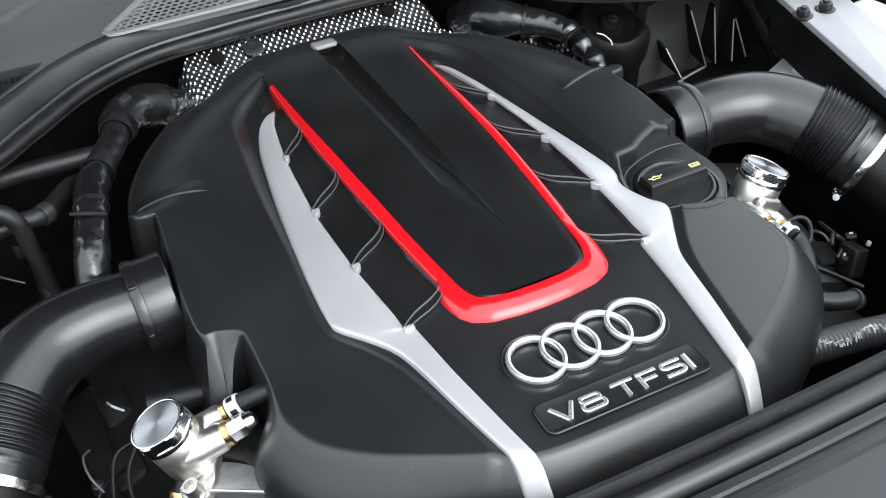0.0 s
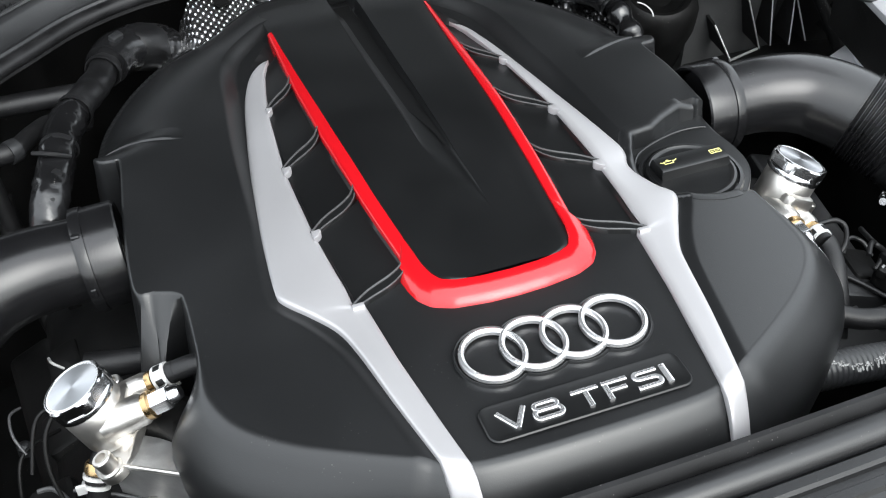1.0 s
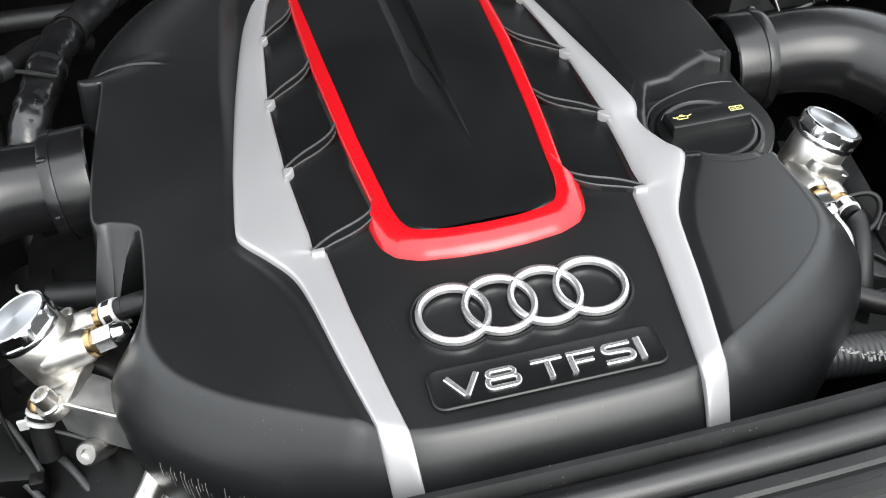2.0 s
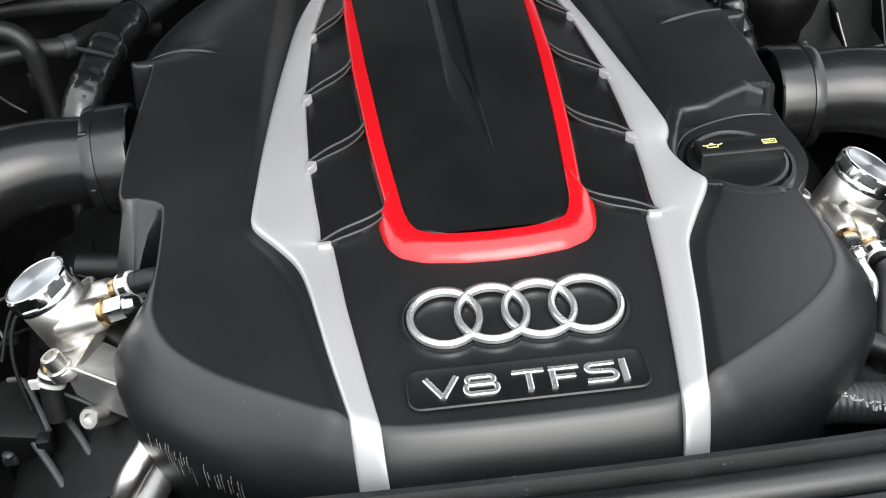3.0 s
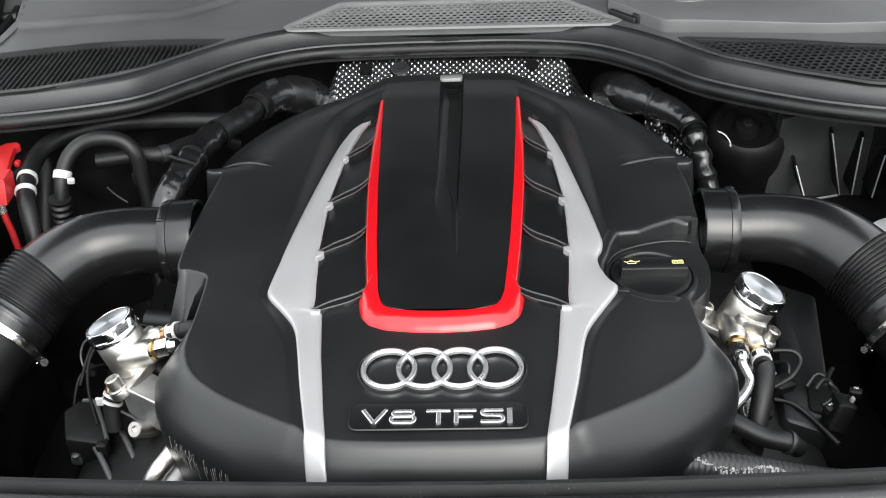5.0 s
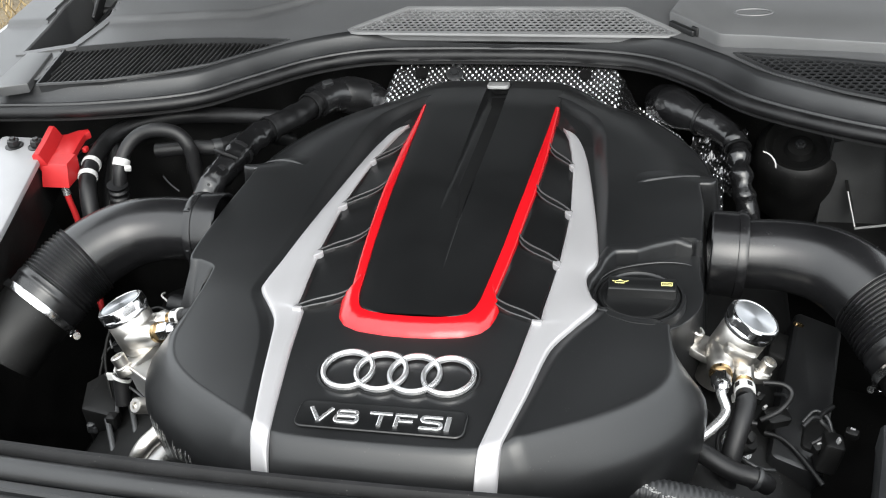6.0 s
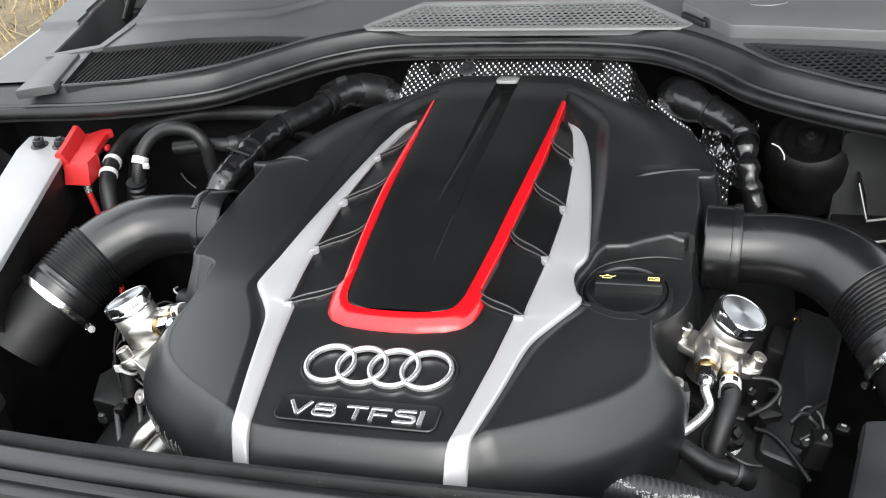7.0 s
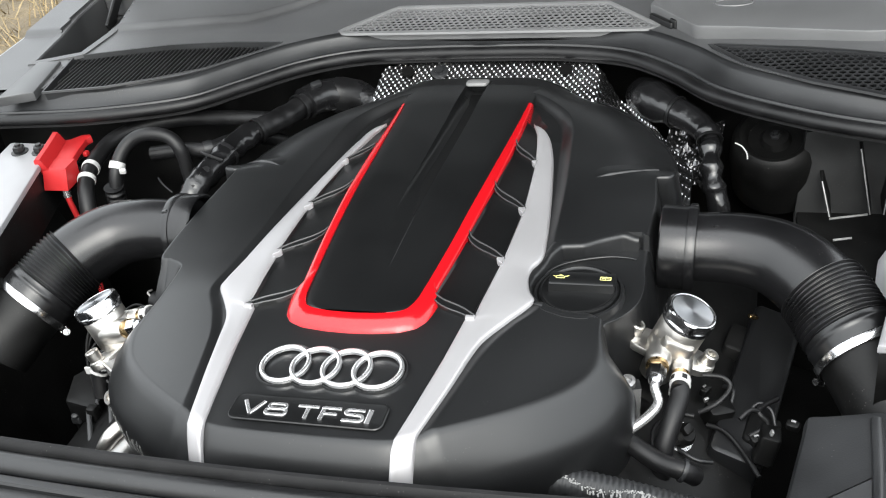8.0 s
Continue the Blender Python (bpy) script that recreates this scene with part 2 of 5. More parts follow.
# the rear outline, over which the moulding rounds down
REAR = smooth_line([(0.0, 0.560), (0.05, 0.558), (0.10, 0.553), (0.15, 0.543), (0.195, 0.517), (0.234, 0.475), (0.262, 0.430), (0.281, 0.384), (0.288, 0.335)], 120)


# the outer wall line of the oil filler recess
BAY = [(0.2600, 0.1690), (0.2440, 0.1690), (0.2220, 0.1580), (0.2050, 0.1470), (0.1820, 0.1440), (0.1725, 0.1270)] + [(CAP_AT[0] + 0.0485 * math.cos(radians(a)), CAP_AT[1] + 0.0485 * math.sin(radians(a))) for a in (165, 185, 205, 225, 245, 265, 282, 298)] + [(0.2375, 0.0365)]
BAY_LINE = straight_line(BAY, 240)
for _ in range(5):
    BAY_LINE[1:-1] = (BAY_LINE[:-2] + 2 * BAY_LINE[1:-1] + BAY_LINE[2:]) / 4
BAY_AREA = BAY + [(0.2520, 0.0340), (0.32, 0.01), (0.32, 0.17)]


def blade_out_z(y):
    return float(np.interp(y, (-0.05, -0.012, 0.012, 0.036, 0.05, 0.10, 0.15, 0.20, 0.25, 0.30, 0.35, 0.39, 0.42), (0.0015, -0.0015, -0.0035, -0.0055, -0.0070, -0.0125, -0.0155, -0.0185, -0.0212, -0.0228, -0.0240, -0.0230, -0.0165)))


def blade_in_z(y):
    return float(np.interp(y, (0.0, 0.05, 0.10, 0.15, 0.20, 0.25, 0.30, 0.35, 0.39, 0.42), (0.0015, 0.0008, -0.0010, -0.0028, -0.0048, -0.0066, -0.0088, -0.0110, -0.0126, -0.0140)))


def ground_of_cover(x, y, filler=True):
    """The height of the cover's top moulding."""
    s = abs(x)
    w = step(0.03, 0.10, y)
    z = -0.12 * max(0, s - 0.115) * (1 - w) - (0.007 + 0.005 * step(0.09, 0.15, s) + 0.02 * max(0, s - 0.20)) * w
    if y > 0.28:
        d = math.sqrt(float(((REAR - (s, y)) ** 2).sum(1).min()))
        z -= (0.013 + 0.024 * step(0.07, 0.17, s)) * max(0.0, 1 - d / 0.105) ** 2 * step(0.28, 0.37, y)
    # channel between the shoulder's lip and the silver blade
    gap = LIP - (s, y)
    i = int(np.argmin((gap ** 2).sum(1)))
    d = -float(gap[i] @ LIP_OUT[i])
    deep = float(np.interp(y, (-0.2, 0.05, 0.10, 0.15, 0.20, 0.25, 0.30, 0.39, 0.45, 0.5), (0.0028, 0.0040, 0.0045, 0.0070, 0.0100, 0.0125, 0.0140, 0.0155, 0.0120, 0.0095)))
    run = 0.007 + deep * 0.6
    u = min(max((0.0015 - d) / run, 0), 1)
    z -= deep * (0.6 * u + 0.4 * step(0, 1, u))
    if y > 0.43:
        z -= 0.0125 * (1 - min(abs(x - 0.0025) / 0.0155, 1) ** 6) * step(0.436, 0.442, y) * step(0.545, 0.530, y)
    # sunken bed of the louvres and of the raised panel
    rim_s = float(np.interp(y, (0.30, 0.40, 0.44, 0.465), (0.135, 0.120, 0.106, 0.096)))
    bed = step(rim_s, rim_s - 0.005, s) * step(0.020, 0.032, y - 0.35 * max(0, 0.12 - s) + 0.010) * step(0.462, 0.420, y)
    z -= 0.018 * bed * (1 - 0.6 * step(0.16, 0.41, y))
    # well round the oil filler
    if filler and x > 0.14 and -0.02 < y < 0.19:
        out = math.sqrt(float(((BAY_LINE - (x, y)) ** 2).sum(1).min()))
        if in_poly(x, y, BAY_AREA):
            out = -out
        z -= 0.018 * step(0.0065, 0.0025, out)
    return z


LEFT_EDGE = [(0, -0.166), (-0.06, -0.165), (-0.090, -0.1615), (-0.112, -0.1515), (-0.157, -0.123), (-0.192, -0.098), (-0.220, -0.070), (-0.234, -0.042), (-0.238, -0.012),
             (-0.2385, 0.070), (-0.2440, 0.0865), (-0.262, 0.0955), (-0.2745, 0.104), (-0.273, 0.19), (-0.266, 0.285), (-0.272, 0.296), (-0.286, 0.302), (-0.290, 0.335),
             (-0.283, 0.384), (-0.264, 0.430), (-0.236, 0.475), (-0.197, 0.517), (-0.15, 0.543), (-0.10, 0.553), (-0.05, 0.558)]
RIGHT_EDGE = [(0.06, -0.165), (0.090, -0.1615), (0.112, -0.1515), (0.157, -0.123), (0.192, -0.098), (0.220, -0.072), (0.236, -0.046), (0.239, -0.015), (0.2385, 0.012), (0.2375, 0.030),
              (0.2385, 0.040), (0.2425, 0.0465), (0.2480, 0.0505), (0.2535, 0.0565), (0.2615, 0.067), (0.2685, 0.080), (0.2715, 0.096), (0.2715, 0.116), (0.268, 0.140), (0.268, 0.168), (0.270, 0.235), (0.266, 0.285), (0.272, 0.292), (0.284, 0.297), (0.286, 0.33),
              (0.279, 0.382), (0.260, 0.427), (0.232, 0.472), (0.194, 0.514), (0.15, 0.541), (0.10, 0.552), (0.05, 0.558)]


# (outwards, down) from the rim: the rounded front pillow, and the plain side wall
BULGE = ((0, 0), (0.0022, 0.0004), (0.0048, 0.0017), (0.0080, 0.0046), (0.0135, 0.0118), (0.0210, 0.0248), (0.028, 0.0390), (0.0335, 0.0510), (0.0360, 0.0640), (0.0355, 0.0850), (0.028, 0.15))
PILLOW = ((0, 0), (0.0022, 0.0003), (0.0050, 0.0014), (0.0085, 0.0037), (0.0140, 0.0092), (0.0220, 0.0186), (0.0305, 0.0290), (0.0365, 0.0395), (0.0390, 0.0520), (0.0380, 0.0780), (0.028, 0.15))
WALL = ((0, 0), (0.001, 0.0003), (0.002, 0.0012), (0.0028, 0.0030), (0.0035, 0.012), (0.0045, 0.020), (0.006, 0.030), (0.0075, 0.045), (0.009, 0.060), (0.011, 0.085), (0.016, 0.15))
SLOPE = ((0, 0), (0.0012, 0.0006), (0.0028, 0.0022), (0.0050, 0.0050), (0.0095, 0.0110), (0.0160, 0.0190), (0.0245, 0.0300), (0.0360, 0.0450), (0.0470, 0.0600), (0.062, 0.085), (0.09, 0.15))


def cover_shell():
    ring = smooth_line([LEFT_EDGE[0]] + RIGHT_EDGE + [(0, 0.560)] + LEFT_EDGE[:0:-1], 900, closed=True)
    inner = inset_ring(ring, 0.001)
    out = ring - inner
    out /= np.maximum(np.linalg.norm(out, axis=1), 1e-9)[:, None]
    for _ in range(6):
        out = (np.roll(out, 1, 0) + out * 2 + np.roll(out, -1, 0)) / 4
    rings = []
    for s in (0.0, 0.1, 0.2, 0.3, 0.38, 0.44, *np.linspace(0.47, 0.994, 120)):
        row = []
        for x, y in ring:
            cy = min(max(y, -0.05), 0.40)
            px, py = x * s, cy + (y - cy) * s
            row.append((px, py, ground_of_cover(px, py)))
        rings.append(row)
    for k in range(11):
        row = []
        for (x, y), (nx, ny) in zip(ring, out):
            bulge = step(0.02, -0.03, y)
            back = step(0.3, 0.9, ny) * step(0.3, 0.4, y)
            mid = step(0.205, 0.085, abs(x))
            front_o, front_d = (BULGE[k][j] * mid + PILLOW[k][j] * (1 - mid) for j in (0, 1))
            o = front_o * bulge + (1 - bulge) * (WALL[k][0] * (1 - back) + back * BULGE[k][0] * 0.8)
            d = front_d * bulge + (1 - bulge) * (WALL[k][1] * (1 - back) + back * BULGE[k][1] * 0.6)
            if x > 0.2:
                o *= 1 - 0.75 * step(0.025, 0.05, y) * step(0.16, 0.12, y)
            ramp = step(0.45, 0.8, -ny) * step(0.055, 0.068, y) * step(0.20, 0.15, y) if x < 0 else 0.0
            o, d = o + (SLOPE[k][0] - o) * ramp, d + (SLOPE[k][1] - d) * ramp
            z0 = ground_of_cover(x * 0.994, y if abs(y) < 0.05 else y * 0.998)
            row.append((x + nx * o, y + ny * o, z0 - d))
        rings.append(row)
    return loft(rings, True, False)


cover = thing("engine_cover", (0, 0.18, -0.16), "matte black plastic engine cover with silver blades and red trim", "engine cover")
shell_v, shell_f = cover_shell()
shell = mesh("shell", shell_v, shell_f, COVER, cover, sharp=32)
# pale vertical scuffs low on one front corner
rg = random.Random(5)
wall_row = len(shell_v) // 900 - 11
columns = [j for j in range(900) if -0.218 < shell_v[wall_row * 900 + j][0] < -0.160 and shell_v[wall_row * 900 + j][1] < -0.06]
bits = []
for k in range(46):
    j = rg.choice(columns)
    run = smooth_line([shell_v[(wall_row + r) * 900 + j] for r in (7, 8, 9)], 40)
    i, n = rg.randint(6, 22), rg.randint(6, 18)
    bits.append(tube(run[i:i + n], 0.00010 + 0.00014 * rg.random(), n, 5, curve=False))
tagged(mesh("scuff_marks", *merged(*bits), CRUST, cover, "pale vertical scuff marks"), kind="stuff")

# clean wall of the filler recess: along the back, round the cap and out to the front
def recess_wall():
    P = BAY_LINE
    T = np.gradient(P, axis=0)
    T /= np.linalg.norm(T, axis=1)[:, None]
    rings = []
    for k, ((x, y), (tx, ty)) in enumerate(zip(P, T)):
        nx, ny = ty, -tx                       # out of the recess
        w = 0.012 if k < 95 else (0.006 if x < 0.185 else 0.010)
        sink = 0.006 * step(222, 239, k) + 0.005 * step(16, 0, k)
        tops = [ground_of_cover(x + nx * d, y + ny * d, False) - sink for d in (0.0008, 0.0028, 0.4 * w + 0.002, w, w + 0.0012)]
        rings.append([(x + nx * d, y + ny * d, z) for d, z in ((-0.0040, tops[0] - 0.026), (-0.0026, tops[0] - 0.015), (-0.0012, tops[0] - 0.0042), (-0.0006, tops[0] - 0.0016), (0.0008, tops[0] - 0.0002), (0.0028, tops[1] + 0.0006), (0.4 * w + 0.002, tops[2] + 0.0010), (w, tops[3] + 0.0006), (w + 0.0012, tops[4] - 0.0040))])
    return loft(rings, closed=False)


mesh("recess_wall", *recess_wall(), COVER, cover, sharp=60)


# raised lip of the well behind the cap
mesh("well_lip", *tube([(0.166, 0.1, -0.0265), (0.171, 0.115, -0.0265), (0.182, 0.129, -0.0265), (0.204, 0.14, -0.0265), (0.23, 0.147, -0.0265), (0.25, 0.147, -0.0265), (0.26, 0.144, -0.0265)], lambda s: 0.0016 * (0.4 + 0.6 * math.sin(math.pi * s) ** 0.4), 60, 12), COVER, cover)


def shoulder_ridge(inner, outer):
    """A low brow across a shoulder, steep in front and running out behind."""
    a, b = np.array(inner), np.array(outer)
    t = (b - a) / np.linalg.norm(b - a)
    n = np.array((-t[1], t[0])) * (1 if t[0] > 0 else -1)
    rings = []
    for u in np.linspace(0, 1, 40):
        p = a + (b - a) * u
        h = step(0, 0.35, u) * (1 - 0.3 * u)
        rings.append([(*(p + n * d), ground_of_cover(*(p + n * d)) + dz * h - 0.0006) for d, dz in ((-0.0030, -0.0008), (-0.0012, 0.0004), (-0.0003, 0.0027), (0.0008, 0.0032), (0.004, 0.0032), (0.014, 0.0016), (0.024, 0.0002))])
    return loft(rings, closed=False)


for ends in (((-0.199, 0.297), (-0.281, 0.337)), ((0.190, 0.280), (0.268, 0.312))):
    mesh("shoulder_ridge", *shoulder_ridge(*ends), COVER, cover, sharp=50)

# silver blades: plan edges from the rear tip to the front
BLADE_OUT = [(0.1010, 0.419), (0.1085, 0.4175), (0.1180, 0.410), (0.1270, 0.397), (0.1340, 0.377), (0.1405, 0.350), (0.1485, 0.300), (0.1555, 0.250), (0.1615, 0.200), (0.1665, 0.150), (0.1700, 0.100), (0.1722, 0.055), (0.1700, 0.038), (0.153, 0.012), (0.139, -0.012), (0.131, -0.04), (0.120, -0.10), (0.1085, -0.156)]
BLADE_BITE = [(0.1010, 0.416), (0.1085, 0.4145), (0.1170, 0.407), (0.1250, 0.393), (0.1315, 0.372), (0.1385, 0.340), (0.1465, 0.290), (0.1530, 0.245), (0.1590, 0.200), (0.1645, 0.150), (0.1655, 0.132), (0.1630, 0.118), (0.1575, 0.104), (0.1575, 0.085), (0.1640, 0.060), (0.1708, 0.042), (0.152, 0.005), (0.138, -0.022), (0.131, -0.045), (0.121, -0.10), (0.1085, -0.158)]
BLADE_IN = [(0.1005, 0.4165), (0.1095, 0.392), (0.1165, 0.352), (0.1232, 0.302), (0.1268, 0.250), (0.1298, 0.200), (0.1290, 0.150), (0.1275, 0.100), (0.1237, 0.050), (0.1215, 0.027), (0.1205, 0.0030), (0.1125, 0.0016), (0.1115, -0.008), (0.106, -0.06), (0.0955, -0.132), (0.090, -0.166)]


def blade_inner(y):
    """Half the width between the blades' inner edges."""
    return float(np.interp(y, [p[1] for p in BLADE_IN[10::-1]], [p[0] for p in BLADE_IN[10::-1]]))


def blade(sign, outer):
    """A silver blade: flat on the top, folding over the cover's front."""
    n = 110
    A, B = smooth_line(outer, n), straight_line(BLADE_IN, n)
    ya = np.linspace(0, 1, n)
    rings = []
    fr = (0, 0, 0.05, 0.12, 0.3, 0.5, 0.7, 0.86, 0.92, 0.97, 1, 1)
    dz = (-0.010, -0.002, -0.0004, 0, 0, 0, 0, 0, -0.0008, -0.0016, -0.0032, -0.012)
    for a, b in zip(A, B):
        row = []
        for s, d in zip(fr, dz):
            x, y = a + (b - a) * s
            row.append((sign * x, y, blade_out_z(y) + (blade_in_z(y) - blade_out_z(y)) * s + d))
        rings.append(row)
    for t in np.linspace(0.08, 1, 14):
        drop = 0.056 * t
        o = float(np.interp(drop, [v[1] for v in BULGE], [v[0] for v in BULGE]))
        a, b = np.array((0.1085 - 0.003 * t, -0.1555)), np.array((0.090 - 0.003 * t, -0.1655))
        row = []
        for s, d in zip(fr, dz):
            x, y = a + (b - a) * s
            row.append((sign * x, y - o - 0.0016 - d * 0.0, 0.0025 - drop + d))
        rings.append(row)
    return loft(rings)


for sign, outer in ((-1, BLADE_OUT), (1, BLADE_BITE)):
    b = mesh("silver_blade", *blade(sign, outer), TRIM, cover, "satin silver painted blade", sharp=50)
    for y in (0.313, 0.203, 0.1015, 0.0012):
        big = 0.75 if y > 0.3 else 1.0
        if y < 0.01:
            nib = prism([(0, 0.0016), (0.0092, 0.0018), (0.0092, -0.0030), (0, -0.0030)], -0.006, 0.0016, 0.0006)
        else:
            nib = prism([(0, 0.0014), (0.0072 * big, 0.0018), (0.0078 * big, -0.0010), (0.0060 * big, -0.0042 * big), (0.0028, -0.0075 * big), (0, -0.009 * big)], -0.006, 0.0014, 0.0005)
        mesh("notch", [(sign * (blade_inner(y) + 0.0022 - x), y + v, z + blade_in_z(y)) for x, v, z in nib[0]], nib[1], TRIM, b)

# louvre panels between the red trim and the blades
LIPS = ((0.357, 0.316), (0.248, 0.206), (0.146, 0.1040), (0.038, 0.0030))


def red_outer(y):
    return float(np.interp(y, (-0.034, 0.035, 0.076, 0.125, 0.232, 0.33, 0.457), (0.0705, 0.0705, 0.0752, 0.0800, 0.0880, 0.0910, 0.0912)))


def lip_y(k, u):
    """The S-shaped line of a rib from the red trim (0) to the blade (1)."""
    return LIPS[k][0] + (LIPS[k][1] - LIPS[k][0]) * (u + 0.05 * math.sin(2 * math.pi * u) - 0.10 * math.exp(-(u / 0.10) ** 2))


def panel_fall(y):
    """How far the raised panel and its trim fall away towards the rear."""
    return 0.0110 * step(0.17, 0.47, y) + 0.0045 * step(0.45, 0.54, y)


def between(u, y):
    """The height from the red trim's foot (0) across to the blade's inner edge (1)."""
    return (0.0014 - panel_fall(y)) * (1 - u) + (blade_in_z(y) - 0.0010) * u


def louvre(sign, k):
    """One nearly flat panel between two ribs, dished a little inside its border."""
    rings = []
    for v in (0.0, 0.001, 0.035, 0.08, 0.3, 0.5, 0.7, 0.86, 0.93, 1.0):
        row = []
        for u in (0, 0.09, 0.12, 0.2, 0.35, 0.5, 0.65, 0.8, 0.88, 0.91, 1):
            y0 = lip_y(k - 1, u) - 0.0075 if k else 0.428 - 0.022 * u
            y = y0 + (lip_y(k, u) - y0) * v
            a, b = red_outer(y) - 0.004, blade_inner(y) + 0.004
            dish = step(0.09, 0.12, u) * step(0.91, 0.88, u) * step(0.05, 0.12, v)
            z = (-0.0048 if v else -0.016) + 0.0030 * v - 0.0026 * dish + between(u, y)
            row.append((sign * (a + (b - a) * u), y, z))
        rings.append(row)
    return loft(rings, closed=False)


def rib_line(sign, k):
    """Where a rib's crest runs, from the red trim to the blade."""
    out = []
    for u in np.linspace(0, 1, 30):
        y = lip_y(k, u)
        a, b = red_outer(y) - 0.002, blade_inner(y) + 0.002
        out.append((sign * (a + (b - a) * u), y, (0.0002 if k < 3 else 0.0010) + between(u, y)))
    return out


def rib_width(i):
    return 0.0035 + 0.0055 * math.sin(math.pi * min(max(i / 29 * 0.9 + 0.1, 0), 1)) ** 0.7


def rib_front(sign, k):
    """The front edge of a rib's step."""
    low = 0.0012 if k < 3 else 0.0008
    return [(x, y - rib_width(i), z - low + 0.0001) for i, (x, y, z) in enumerate(rib_line(sign, k))][2:]


def rib_step(sign, k):
    """The sloping step in front of a rib's crest."""
    rings = []
    for i, (x, y, z) in enumerate(rib_line(sign, k)):
        w = rib_width(i)
        low = 0.0012 if k < 3 else 0.0008
        rings.append([(x, y + dy, z + dz) for dy, dz in ((0.0012, -0.0075), (0.0008, -0.0012), (0.0, -0.0004), (-0.0012, -0.0007), (-0.5 * w, -0.6 * low), (-w, -low), (-w - 0.0006, -low - 0.0006), (-w - 0.0009, -low - 0.008))])
    return loft(rings)


for sign in (-1, 1):
    for k in range(4):
        mesh("louvre", *louvre(sign, k), INSET, cover, sharp=50)
        r = mesh("rib", *rib_step(sign, k), INSET, cover, sharp=40)
        # thin pale beads paint the highlight along the rib's two edges
        mesh("rib_crest", *tube(rib_line(sign, k), 0.0009, 30, 8), RIB_GLINT, r, "pale glossy crest of the rib")
        mesh("rib_crest", *tube(rib_front(sign, k), 0.0007, 30, 8), RIB_GLINT, r, "pale glossy crest of the rib")

# raised centre panel with its long groove
PANEL = [(0, -0.0075), (0.024, -0.0065), (0.043, -0.0035), (0.0535, 0.0015), (0.0580, 0.011), (0.0605, 0.026), (0.0685, 0.12), (0.0755, 0.232), (0.0821, 0.365), (0.0861, 0.459), (0.0895, 0.464), (0.0905, 0.516)]


def panel_height(x, y):
    z = 0.0065 - 0.0025 * (x / 0.085) ** 2 - panel_fall(y)
    u = min(max((0.0145 - x) / 0.024, 0), 1)
    side = min(abs(x - 0.0025) / groove_half(y), 1)
    return z - 0.0150 * min(max((y - 0.07 - 0.10 * u) / 0.36, 0), 1) ** 0.8 * (1 - side ** 9.0)


def groove_half(y):
    return 0.0125 + 0.0030 * step(0.1, 0.46, y)


def centre_panel():
    right = straight_line(PANEL, 90)
    rows = []
    for y in np.linspace(-0.0045, 0.516, 130):
        w = float(np.interp(y, [p[1] for p in PANEL], [p[0] for p in PANEL]))
        g = groove_half(y)
        cols = np.linspace(-w, w, 33)
        if w > 0.035:
            cols = [*np.linspace(-w, 0.0025 - g * 1.03, 9), *[0.0025 + g * k for k in (-1, -0.97, -0.93, -0.88, -0.82, -0.72, -0.4, 0, 0.4, 0.72, 0.82, 0.88, 0.93, 0.97, 1)], *np.linspace(0.0025 + g * 1.03, w, 9)]
        edge = [(-w, y, panel_height(-w, y) - 0.012)] + [(x, y, panel_height(x, y) - (0.0012 if abs(abs(x) - w) < 1e-6 else 0)) for x in cols] + [(w, y, panel_height(w, y) - 0.012)]
        rows.append(edge)
    return loft(rows, closed=False)


mesh("centre_panel", *centre_panel(), INSET, cover, "raised black centre panel with a long groove", sharp=30)
# near-black strip along the groove: the shade on its floor, put in as colour
def groove_shade_strip():
    rows = []
    for y in np.linspace(0.17, 0.514, 60):
        g = 0.0122 * groove_half(y) / 0.0155
        left = 0.0025 - g + 1.7 * g * step(0.30, 0.17, y)
        z = panel_height(0.0025, y) + 0.0006
        rows.append([(left, y, z), (0.0025, y, z), (0.0025 + g, y, z)] if left < 0.0025 else [(left, y, z), (left * 0.5 + (0.0025 + g) * 0.5, y, z), (0.0025 + g, y, z)])
    return loft(rows, closed=False)


mesh("groove_floor", *groove_shade_strip(), material("groove_shade_black", (0.0032, 0.0033, 0.0035), 0.55, vary=0.2, bump=0.2, grain=900, spec=0.25), cover, "matte black floor of the groove")
mesh("rear_tab", *prism(round_rect(0.030, 0.022, 0.005), -0.004, 0.001, 0.001), material("grey_plastic_tab", (0.16, 0.16, 0.16), 0.35), cover, "grey plastic tab", m=pose(0.001, 0.526, -0.0085, -10))

# red trim: a long U round the panel, its foot a broad sloping bar
RED_IN = [(0.0862, 0.460), (0.0822, 0.365), (0.0757, 0.232), (0.0687, 0.12), (0.0607, 0.026), (0.0574, 0.0115), (0.0528, 0.0022), (0.0425, -0.0028), (0.024, -0.0058), (0, -0.0068)]
RED_OUT = [(0.0912, 0.462), (0.0910, 0.33), (0.0880, 0.232), (0.0810, 0.125), (0.0775, 0.085), (0.0735, 0.045), (0.0728, 0.0385), (0.0795, 0.0265), (0.0795, 0.018), (0.0782, 0.005), (0.0750, -0.0065), (0.0672, -0.0170), (0.0510, -0.0243), (0.0240, -0.0282), (0, -0.0292)]


